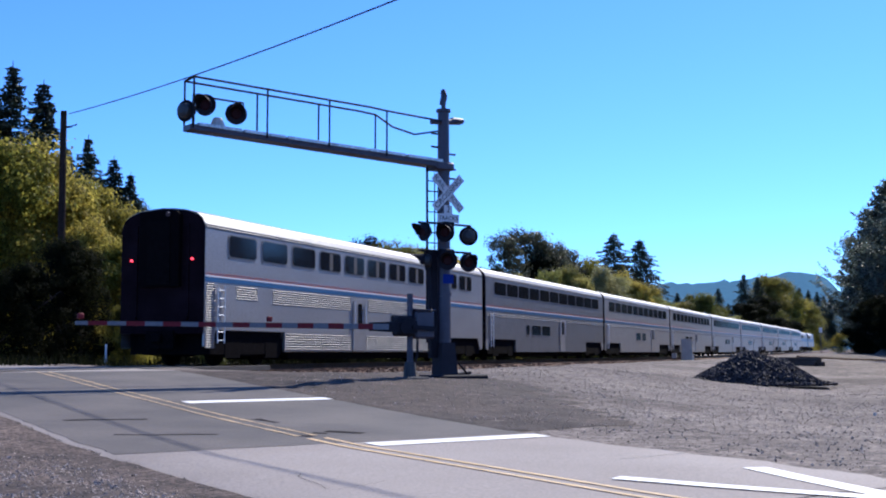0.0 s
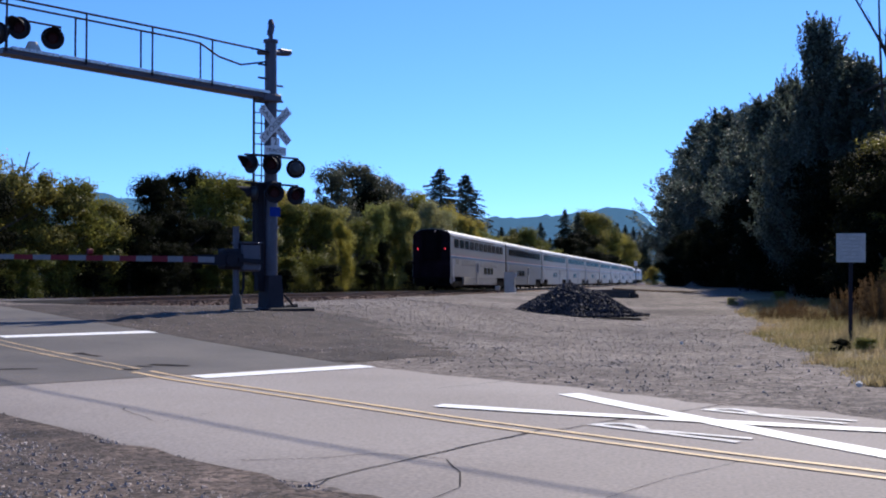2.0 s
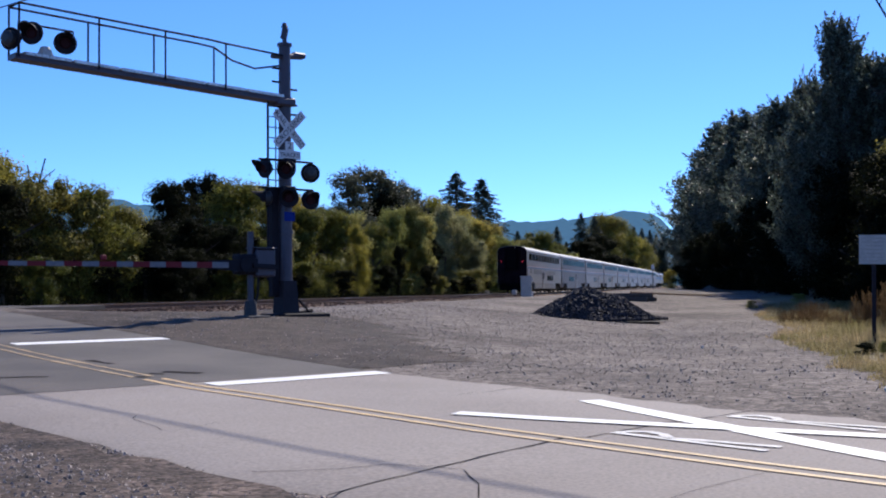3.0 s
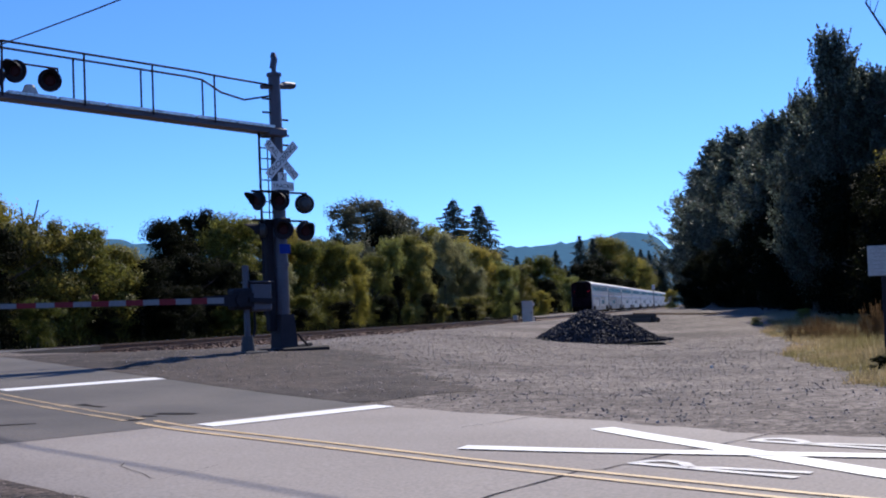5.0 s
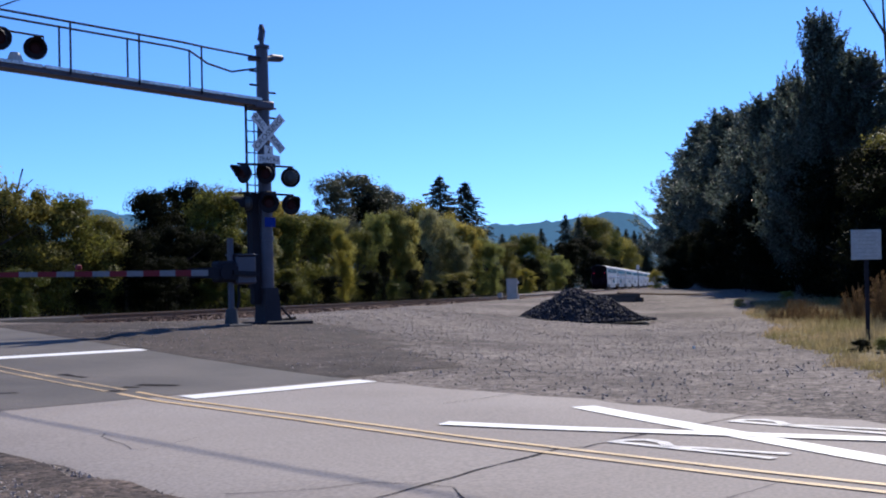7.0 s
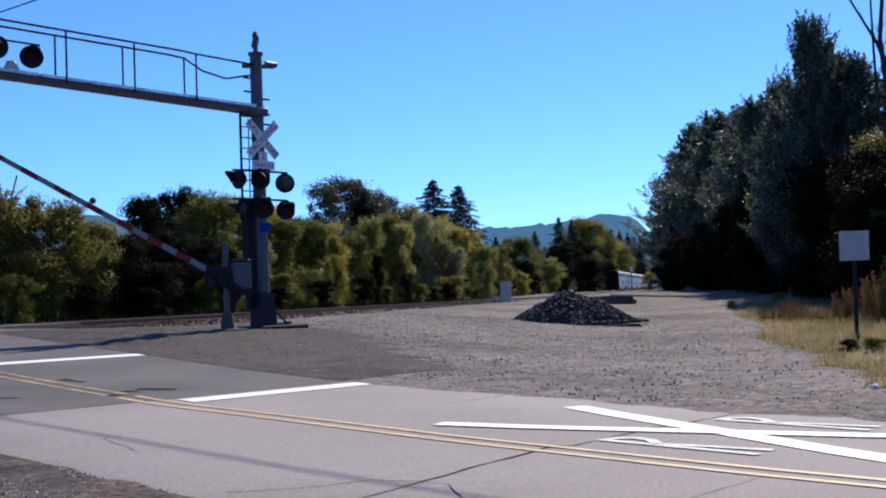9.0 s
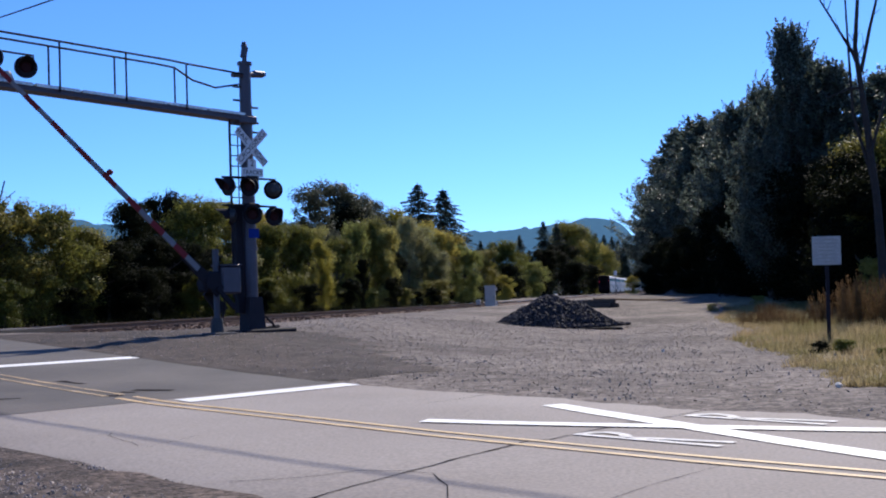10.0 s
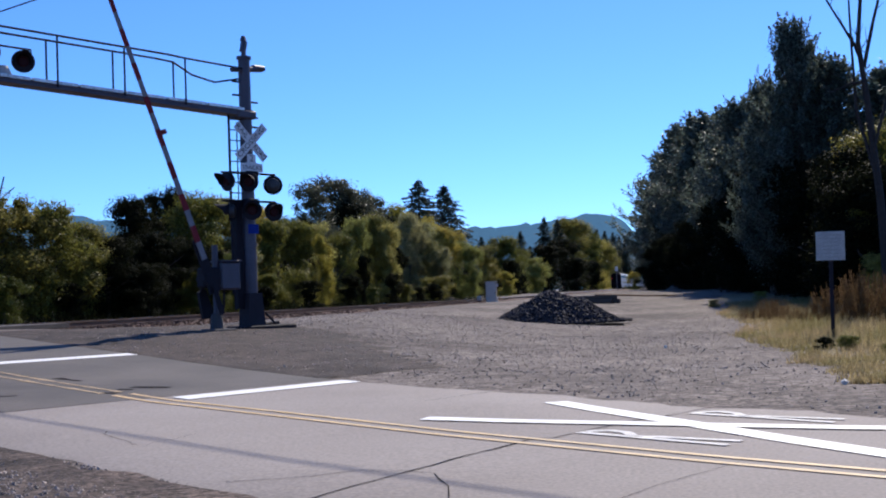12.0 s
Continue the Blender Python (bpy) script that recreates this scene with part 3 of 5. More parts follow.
def passenger_car(kind, last=False):
    L0, L1 = 0.28, CAR - 0.28
    car = thing("passenger_car", pose(0, 0, 0), "silver two-level railway passenger car with red, white and blue stripes", "train car", "cars of the train")
    body = part("body", Geo().sweep(BODY, L0, L1), {0: M["silver"], 1: M["silver_grey"]}.get(kind, M["silver_dull"]), car)
    part("roof", Geo().sweep(ROOF, L0, L1), M["roof"], car, "bright steel curved roof", smooth=False)
    # belt stripes
    for s in (1, -1):
        for nm, z0, z1, mm in (("blue_stripe", 2.60, 2.74, "blue"), ("white_stripe", 2.755, 2.80, "offwhite"), ("red_stripe", 2.81, 2.83, "red"), ("red_stripe", 2.87, 2.88, "red")):
            part(nm, Geo().box(min(s * 1.551, s * 1.558), max(s * 1.551, s * 1.558), L0 + 0.02, L1 - 0.02, z0, z1), M[mm], car)
    # fluting: rounded ribs along the side
    def flutes(y0, y1, z0, z1, step=0.075):
        for s in (1, -1):
            g, z, prof = Geo(), z0, []
            while z < z1:
                prof += [(s * 1.5515, z), (s * 1.5605, z + 0.014), (s * 1.5605, z + 0.040), (s * 1.5515, z + 0.054)]
                z += step
            n = len(prof)
            g.add([(x, y, zz) for y in (y0, y1) for x, zz in prof], [(k, k + 1, n + k + 1, n + k) for k in range(n - 1)])
            part("fluting", g, M["flute"], car, "bright fluted steel ribs")
    flutes(L0 + 0.05, L1 - 0.05, 4.27, 4.40, 0.065)
    if kind == 0:
        flutes(4.4, 10.4, 2.03, 2.54)
        flutes(12.0, 20.6, 2.03, 2.54)
        flutes(2.1, 3.4, 2.10, 2.54)
        flutes(0.35, 0.85, 0.55, 2.54)
    else:
        flutes(0.4, L1 - 0.1, 2.30, 2.50, 0.1)
    # skirt between the bogies
    sk = part("skirt", Geo().prism([(5.25, 0.46), (20.65, 0.46), (20.65, 1.119), (5.25, 1.119)], "x", 1.50, 1.548).prism([(5.25, 0.46), (20.65, 0.46), (20.65, 1.119), (5.25, 1.119)], "x", -1.548, -1.50)
              .box(-1.47, 1.47, 5.3, 20.6, 0.44, 1.1), M["silver"] if kind == 0 else M["silver_grey"] if kind == 1 else M["silver_dull"], car, "low steel skirt panel")
    if kind == 0:
        for a, b in ((5.3, 10.5), (11.85, 20.6)):
            prof, z = [], 0.5
            while z < 1.06:
                prof += [(1.549, z), (1.558, z + 0.012), (1.558, z + 0.042), (1.549, z + 0.054)]
                z += 0.085
            n = len(prof)
            part("ribbing", Geo().add([(x, y, zz) for y in (a, b) for x, zz in prof], [(k, k + 1, n + k + 1, n + k) for k in range(n - 1)]), M["flute"], sk)
    part("end_skirt", Geo().prism([(L0, 0.62), (0.62, 0.55), (0.95, 1.119), (L0, 1.119)], "x", 1.49, 1.548), M["silver_dull"], car)
    part("end_skirt", Geo().prism([(L1, 0.62), (L1 - 0.34, 0.55), (L1 - 0.67, 1.119), (L1, 1.119)], "x", 1.49, 1.548), M["silver_dull"], car)
    # windows of the upper level
    for i in range(11):
        y = 1.62 + 2.07 * i
        window(car, y, y + (1.66, 1.93, 1.75, 1.66)[kind], 3.46, 4.13, curtain=(i > 2 and kind == 0))
    lower = {0: ((14.2, 15.5), (15.9, 17.2), (17.6, 18.6)), 1: ((7.2, 7.8), (8.3, 10.0), (10.3, 12.0)), 2: ((11.0, 12.6), (13.4, 14.6)), 3: ((8.4, 10.0), (10.8, 12.2))}[kind]
    for a, b in lower:
        window(car, a, b, 1.42, 1.98)
    # side doors
    yd = {0: 10.6, 1: 14.2, 2: 17.0, 3: 14.2}[kind]
    for s in (1, -1):
        d = part("door", Geo().prism([(yd, 0.50), (yd + 1.15, 0.50), (yd + 1.15, 2.36), (yd + 1.0, 2.48), (yd + 0.15, 2.48), (yd, 2.36)], "x", s * 1.549, s * 1.585), M["silver_dull"], car, "side door with a narrow window")
        part("pane", Geo().prism([(yd + 0.38, 1.55), (yd + 0.78, 1.55), (yd + 0.78, 2.25), (yd + 0.7, 2.32), (yd + 0.46, 2.32), (yd + 0.38, 2.25)], "x", s * 1.586, s * 1.592), M["glass"], d)
        for q in (0.08, 1.07):
            part("grab_rail", Geo().tube((s * 1.62, yd + q, 1.5), (s * 1.62, yd + q, 2.35), 0.022, n=6), M["offwhite"], d)
    # ends: sheet, diaphragm, ladder
    for ye, sg in ((L0, -1), (L1, 1)):
        out = [(-1.53, 1.0), (1.53, 1.0), (1.53, 4.3), (1.44, 4.55), (1.22, 4.71), (0.8, 4.83), (0, 4.90), (-0.8, 4.83), (-1.22, 4.71), (-1.44, 4.55), (-1.53, 4.3)]
        e = part("end_wall", Geo().prism(out, "y", ye, ye + sg * 0.03), M["car_end"], car, "dark end wall with shade painted into its colour")
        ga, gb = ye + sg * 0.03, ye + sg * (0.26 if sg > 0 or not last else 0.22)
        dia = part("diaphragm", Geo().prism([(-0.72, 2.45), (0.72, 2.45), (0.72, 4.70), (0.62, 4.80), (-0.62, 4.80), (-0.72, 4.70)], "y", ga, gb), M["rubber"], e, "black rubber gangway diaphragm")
        part("coupler", Geo().box(-0.16, 0.16, min(ye, ye + sg * 0.36), max(ye, ye + sg * 0.36), 0.72, 1.0, bevel=0.04).box(-0.5, 0.5, min(ye, ye + sg * 0.12), max(ye, ye + sg * 0.12), 0.55, 1.1), M["black"], e)
        for x in (-0.95, 0.95):
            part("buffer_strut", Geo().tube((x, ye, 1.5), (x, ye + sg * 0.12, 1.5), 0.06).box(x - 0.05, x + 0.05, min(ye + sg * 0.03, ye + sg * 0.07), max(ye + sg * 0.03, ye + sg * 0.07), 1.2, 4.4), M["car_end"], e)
        if last and sg < 0:
            for x in (-1.12, 1.12):
                part("tail_light", Geo().tube((x, ye - 0.03, 3.30), (x, ye - 0.10, 3.30), 0.036, n=14), M["tail"], e, "lit red tail light")
            part("end_door", Geo().box(-0.42, 0.42, gb - 0.03, gb - 0.001, 2.5, 4.5, bevel=0.01), M["black"], e)
            part("marker_lamp", Geo().tube((0.35, ye - 0.2, 4.72), (0.35, ye - 0.3, 4.68), 0.07, n=10), M["galv"], e)
    lad = part("ladder", Geo().tube((1.60, 0.95, 0.7), (1.60, 0.95, 2.5), 0.02, n=6).tube((1.60, 1.35, 0.7), (1.60, 1.35, 2.5), 0.02, n=6), M["offwhite"], car, "white side ladder")
    for i in range(7):
        part("rung", Geo().tube((1.60, 0.95, 0.8 + 0.26 * i), (1.60, 1.35, 0.8 + 0.26 * i), 0.018, n=6), M["offwhite"], lad)
    # underframe deepened in black to fill the shaded space round the bogies
    for a, b in ((0.4, 5.2), (20.7, 25.4)):
        part("underframe", Geo().box(-1.46, 1.46, a + 0.3, b - 0.05, 0.36, 1.11), M["black"], car)
    # added black box stands in for the shadow beneath the car
    part("equipment_box", Geo().box(-1.3, 1.3, 6.0, 20.0, 0.18, 0.435, bevel=0.05), M["black"], car, "black box added in place of the shade under the floor")
    bogie(car, 3.3)
    bogie(car, CAR - 3.3)
    return car


def locomotive():
    car = thing("diesel_locomotive", pose(0, 0, 0), "silver and blue diesel locomotive at the head of the train", "locomotive", "locomotives")
    prof = [(-1.5, 1.25), (1.5, 1.25), (1.5, 3.9), (1.25, 4.35), (0.6, 4.55), (-0.6, 4.55), (-1.25, 4.35), (-1.5, 3.9)]
    part("body", Geo().sweep(prof, 0.4, 17.5), M["silver_dull"], car)
    part("cab", Geo().prism([(17.5, 1.25), (20.6, 1.25), (20.7, 2.6), (19.3, 3.9), (18.6, 4.5), (17.5, 4.5)], "x", -1.48, 1.48), M["blue"], car, "blue-fronted cab")
    part("windscreen", Geo().prism([(20.72, 2.65), (20.74, 2.65), (19.36, 3.88), (19.34, 3.88)], "x", -1.2, 1.2), M["glass"], car)
    for s in (1, -1):
        part("blue_stripe", Geo().box(min(s * 1.501, s * 1.51), max(s * 1.501, s * 1.51), 0.5, 17.4, 2.4, 3.1), M["blue"], car)
        part("grille", Geo().box(min(s * 1.501, s * 1.53), max(s * 1.501, s * 1.53), 2.0, 6.5, 3.2, 3.8), M["black"], car)
    part("fuel_tank", Geo().box(-1.3, 1.3, 7.5, 13.5, 0.3, 1.2, bevel=0.15), M["black"], car)
    part("end_wall", Geo().box(-1.45, 1.45, 0.36, 0.4, 1.0, 4.2), M["car_end"], car)
    bogie(car, 4.2)
    bogie(car, 16.6)
    return car


kinds = (0, 1, 2, 3, 2, 3, 2, 3, 3)
protos, TRAIN = {}, []
for i, k in enumerate(kinds):
    if k in protos:
        car = copy_thing(protos[k], pose(0, 0, 0))
    else:
        car = protos[k] = passenger_car(k, last=(i == 0))
    TRAIN.append((car, i * CAR))
TRAIN[0][0]["label"] = "last silver two-level railway passenger car with lit red tail lights"
loco = locomotive()
TRAIN += [(loco, 9 * CAR), (copy_thing(loco, pose(0, 0, 0)), 9 * CAR + 21.2)]
# place of the train's rear end along the track
TIMES = [(0, 29.9), (0.5, 44.8), (1, 59.6), (1.5, 74.1), (2, 88.5), (2.5, 102.8), (3, 117.0), (4, 146.3), (5, 175.5), (6, 203.0), (7, 229.8), (8, 255.8), (9, 281.0), (10, 306), (11, 330), (12, 354)]


# ---------------------------------------------------------------- crossing signals
def lettering(text, size, m, parent, material, width=None):
    cu = bpy.data.curves.new("lettering", "FONT")
    cu.body, cu.size, cu.align_x, cu.align_y, cu.extrude = text, size, "CENTER", "CENTER", 0.002
    tmp = bpy.data.objects.new("lettering", cu)
    me = bpy.data.meshes.new_from_object(tmp)
    bpy.data.objects.remove(tmp)
    if width:
        xs = [v.co.x for v in me.vertices]
        k = width / (max(xs) - min(xs))
        for v in me.vertices:
            v.co.x *= k
    me.materials.clear()
    me.materials.append(material)
    return part("lettering", me, None, parent, at=m)


def signal_lamp(parent, x, y, z, turn, lit=False):
    """A lamp with a round backing plate and a long hood; turn 0 looks along -y."""
    m = pose(x, y, z, 0, 0, turn)
    ob = part("signal_lamp", Geo().tube((0, 0.02, 0), (0, -0.0, 0), 0.252, n=24), M["dark_metal"], parent, "flashing-light unit with a round black backing plate", at=m)
    g, n = Geo(), 14
    for i in range(n + 1):
        a = math.pi * (-0.14 + 1.28 * i / n)
        out = -0.12 - 0.26 * max(0, math.sin(a))
        g.v += [(r * math.cos(a), y, r * math.sin(a)) for r, y in ((0.165, -0.002), (0.175, out), (0.187, out), (0.177, -0.002))]
    g.f = [(4 * i + k, 4 * i + (k + 1) % 4, 4 * i + 4 + (k + 1) % 4, 4 * i + 4 + k) for i in range(n) for k in range(4)] + [(0, 1, 2, 3), (4 * n, 4 * n + 3, 4 * n + 2, 4 * n + 1)]
    part("hood", g, M["dark_metal"], ob)
    part("housing", Geo().tube((0, 0.021, 0), (0, 0.13, 0), 0.185, 0.165, n=18).tube((0, 0.13, 0), (0, 0.17, 0), 0.165, 0.08, n=18), M["lens_back"], ob, "grey rounded lamp housing")
    part("lens", Geo().tube((0, -0.003, 0), (0, -0.03, 0), 0.12, 0.10, n=20), M["lens"], ob, "red glass lens")
    return ob


def cantilever_signal():
    base = thing("cantilever_signal", rd(24.7, 17.0), "aluminium cantilever railway crossing signal with warning lights and crossbuck", "crossing signal")
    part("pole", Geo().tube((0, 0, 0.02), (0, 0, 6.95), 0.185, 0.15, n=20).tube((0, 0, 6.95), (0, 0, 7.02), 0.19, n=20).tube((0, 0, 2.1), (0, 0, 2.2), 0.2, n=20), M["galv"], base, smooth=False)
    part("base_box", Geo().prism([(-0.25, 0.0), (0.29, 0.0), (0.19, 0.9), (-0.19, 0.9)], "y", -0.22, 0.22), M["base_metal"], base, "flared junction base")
    part("foundation", Geo().box(-0.5, 1.1, -0.45, 0.45, -0.3, 0.07, bevel=0.03).tube((0.2, 0, 0.05), (0.9, 0.1, 0.12), 0.05).tube((0.35, -0.1, 0.4), (0.7, -0.1, 0.06), 0.03), M["dark_metal"], base)
    part("finial", Geo().tube((0, 0, 7.02), (0, 0, 7.5), 0.06, n=10).tube((-0.03, 0, 7.15), (0.03, 0, 7.42), 0.085, n=6).tube((0, 0, 7.44), (0, 0, 7.56), 0.09, 0.05, n=8), M["galv"], base)
    # mounting channel and ladder on the road side
    part("conduit_channel", Geo().box(-0.40, -0.20, -0.02, 0.16, 0.5, 3.3, bevel=0.01), M["dark_metal"], base)
    lad = part("ladder", Geo().tube((-0.52, 0.0, 0.9), (-0.52, 0.0, 5.5), 0.032, n=8).tube((-0.27, 0.02, 3.0), (-0.27, 0.02, 5.3), 0.018, n=6), M["dark_metal"], base, "narrow steel ladder")
    for i in range(9):
        part("rung", Geo().tube((-0.52, 0, 3.2 + 0.27 * i), (-0.15, 0, 3.2 + 0.27 * i), 0.016, n=6), M["dark_metal"], lad)
    for z, s in ((6.35, -1), (6.0, -1), (5.85, 1), (6.7, -1), (5.2, 1), (5.45, 1)):
        part("step_peg", Geo().tube((s * 0.15, 0, z), (s * 0.38, 0, z), 0.028, n=6), M["dark_metal"], base)
    # boom: box beam with a railing on both sides
    rise = 0.032
    def bz(x):
        return 5.50 - rise * x
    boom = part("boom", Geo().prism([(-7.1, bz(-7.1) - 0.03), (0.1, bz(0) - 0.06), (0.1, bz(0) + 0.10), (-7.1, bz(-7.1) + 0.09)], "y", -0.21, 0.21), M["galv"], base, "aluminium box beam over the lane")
    part("bracket", Geo().box(-0.36, 0.2, -0.23, 0.23, 5.38, 5.59, bevel=0.03), M["galv"], boom)
    for i in range(6):
        a, b = -6.9 + 1.13 * i, -6.9 + 1.13 * i + 1.05
        part("grating", Geo().prism([(a, bz(a) + 0.115), (b, bz(b) + 0.115), (b, bz(b) + 0.14), (a, bz(a) + 0.14)], "y", -0.25, 0.25), M["walkway"], boom, "walkway grating painted bright as if sunlit")
        # thin added lip, a painted glint along the boom's upper edge
        part("walkway_edge", Geo().prism([(a, bz(a) + 0.07), (b, bz(b) + 0.07), (b, bz(b) + 0.125), (a, bz(a) + 0.125)], "y", -0.262, -0.214), M["walkway"], boom, "added bright strip painted as a sunlit walkway edge")
    for y in (-0.28, 0.28):
        pts = [(-7.05, y, bz(-7.05) + 1.17), (-2.4, y, bz(-2.4) + 1.17)]
        pts += [(-1.92, y, bz(-1.92) + 1.15), (-0.2, y * 0.7, 6.66)] if y < 0 else [(-1.92, y, bz(-1.92) + 1.15), (-1.4, y, 6.45), (-0.8, y * 0.6, 6.3), (-0.1, y * 0.3, 6.45)]
        part("handrail", Geo().line(pts, 0.026), M["dark_metal"], boom)
        for x in (-7.05, -5.22, -3.56, -1.92):
            part("post", Geo().tube((x, y, bz(x)), (x, y, bz(x) + 1.17), 0.025, n=6), M["dark_metal"], boom)
    part("end_rail", Geo().line([(-7.05, -0.28, bz(-7.05) + 1.17), (-7.05, 0.28, bz(-7.05) + 1.17)], 0.026), M["dark_metal"], boom)
    part("collar_arm", Geo().tube((-0.45, -0.1, 6.62), (0.62, 0.12, 6.78), 0.06, 0.08, n=10).box(0.3, 0.7, 0.0, 0.2, 6.72, 6.86, bevel=0.04), M["galv"], base)
    # lamps on the boom
    part("lamp_bracket", Geo().line([(-7.0, -0.1, bz(-7) + 0.1), (-7.0, -0.1, bz(-7) + 0.78), (-5.75, -0.1, bz(-6) + 0.78), (-5.75, -0.1, bz(-6) + 0.6)], 0.025), M["dark_metal"], boom)
    for x, dz, turn, yy in ((-7.08, 0.44, 118, 0.1), (-6.78, 0.55, -48, -0.3), (-5.98, 0.48, -18, -0.2)):
        signal_lamp(boom, x, yy, bz(x) + dz, turn)
    part("bell", Geo().tube((-6.35, 0, bz(-6.35) + 0.13), (-6.35, 0, bz(-6.35) + 0.36), 0.2, 0.1, n=14), M["sign_back"], boom)
    # lamps on the pole
    for z, row in ((3.72, ((-0.82, -82, -0.3), (-0.25, -52, -0.42), (0.83, 150, 0.05))), (3.0, ((-0.59, -128, 0.0), (-0.17, -38, -0.42), (0.69, -14, -0.15)))):
        part("cross_arm", Geo().tube((-0.82, -0.05, z + 0.26), (0.83, -0.05, z + 0.26), 0.028, n=8).box(-0.2, 0.2, -0.22, 0.05, z + 0.1, z + 0.32, bevel=0.02), M["dark_metal"], base)
        for x, turn, y in row:
            part("lamp_arm", Geo().line([(x, -0.05, z + 0.26), (x, y + 0.02, z + 0.2), (x, y + 0.05, z)], 0.025), M["dark_metal"], base)
            signal_lamp(base, x, y, z, turn)
    # crossbuck and plates
    cb = part("crossbuck", Geo().box(-0.61, 0.61, -0.205, -0.197, -0.114, 0.114, pose(0, 0, 4.78, 0, 45, 0)), M["sign_white"], base, "white crossbuck boards with black lettering")
    part("board", Geo().box(-0.61, 0.61, -0.216, -0.208, -0.114, 0.114, pose(0, 0, 4.78, 0, -45, 0)), M["sign_white"], cb)
    up = pose(0, 0, 4.78) 
    lettering("CROSSING", 0.2, up @ pose(0, -0.219, 0, 90, 0, 0) @ pose(0, 0, 0, 0, 0, 45), cb, M["ink"], 1.1)
    lettering("RAIL", 0.2, up @ pose(-0.26, -0.2082, 0.26, 90, 0, 0) @ pose(0, 0, 0, 0, 0, -45), cb, M["ink"], 0.44)
    lettering("ROAD", 0.2, up @ pose(0.26, -0.2082, -0.26, 90, 0, 0) @ pose(0, 0, 0, 0, 0, -45), cb, M["ink"], 0.46)
    tp = part("tracks_plate", Geo().prism([(-0.34, 4.0), (0.34, 4.0), (0.34, 4.22), (0.13, 4.24), (0.13, 4.46), (-0.13, 4.46), (-0.13, 4.24), (-0.34, 4.22)], "y", -0.21, -0.2), M["sign_white"], base, "white number-of-tracks plate")
    lettering("2", 0.24, pose(0, -0.213, 4.345, 90, 0, 0), tp, M["ink"])
    lettering("TRACKS", 0.15, pose(0, -0.213, 4.115, 90, 0, 0), tp, M["ink"], 0.6)
    part("blue_plate", Geo().box(-0.16, 0.16, -0.205, -0.195, 2.42, 2.66), M["plate_blue"], base, "small blue notice plate")
    return base


GATE_U, GATE_C = 23.84, 15.50


def crossing_gate():
    base = thing("crossing_gate", rd(GATE_U, GATE_C), "railway crossing gate with a red and white striped arm", "crossing gate")
    part("mast", Geo().tube((0, 0.16, 0), (0, 0.16, 2.1), 0.075, n=12), M["galv"], base)
    part("foundation", Geo().box(-0.3, 0.35, -0.2, 0.45, -0.25, 0.06, bevel=0.03).tube((0, 0.16, 0.05), (0, 0.16, 0.42), 0.17, 0.13, n=12), M["concrete"], base)
    box = part("mechanism_box", Geo().box(0.06, 0.62, -0.02, 0.42, 1.0, 1.68, bevel=0.04), M["galv"], base, "grey gate motor housing")
    part("pivot_housing", Geo().box(-0.46, 0.05, -0.05, 0.30, 1.05, 1.55, bevel=0.05).tube((-0.31, -0.06, 1.27), (-0.31, 0.34, 1.27), 0.13, n=14), M["dark_metal"], base, "dark housing of the arm's pivot")
    part("lid", Geo().box(0.03, 0.65, -0.05, 0.45, 1.682, 1.72, bevel=0.015), M["galv"], box)
    part("conduit", Geo().line([(0.25, 0.2, 1.0), (0.24, 0.2, 0.6), (0.12, 0.2, 0.2), (0.1, 0.2, 0.05)], 0.03), M["dark_metal"], base)
    arm = part("arm", Geo().prism([(-0.5, -0.070), (-8.0, -0.040), (-8.0, 0.040), (-0.5, 0.070)], "y", -0.16, -0.12), M["arm_white"], base, "striped gate arm", at=pose(-0.31, 0, 1.27))
    n = 9
    for i in range(n):
        a, b = -0.95 - 0.80 * i, -0.95 - 0.80 * i - 0.40
        ha, hb = 0.071 - 0.004 * (-a - 0.5), 0.071 - 0.004 * (-b - 0.5)
        part("red_band", Geo().prism([(a, -ha), (b, -hb), (b, hb), (a, ha)], "y", -0.166, -0.114), M["arm_red"], arm)
    for x in (-7.9, -3.65):
        part("arm_lamp", Geo().box(x - 0.06, x + 0.06, -0.19, -0.09, 0.08, 0.2, bevel=0.02), M["arm_red"], arm, "red lamp on the gate arm")
    part("arm_bracket", Geo().prism([(-1.0, -0.10), (0.35, -0.16), (0.35, 0.16), (-1.0, 0.10)], "y", -0.11, -0.06).tube((0, -0.14, 0), (0, 0.05, 0), 0.16, n=16), M["dark_metal"], arm)
    part("counterweight", Geo().prism([(0.3, -0.1), (0.95, -0.22), (1.05, 0.1), (0.3, 0.12)], "y", 0.46, 0.56).prism([(0.2, -0.05), (0.9, -0.1), (0.9, 0.02), (0.2, 0.05)], "y", -0.16, -0.1).tube((0.0, 0.02, 0), (0.3, 0.5, 0), 0.04), M["dark_metal"], arm)
    return base, arm


cantilever_signal()
GATE, ARM = crossing_gate()


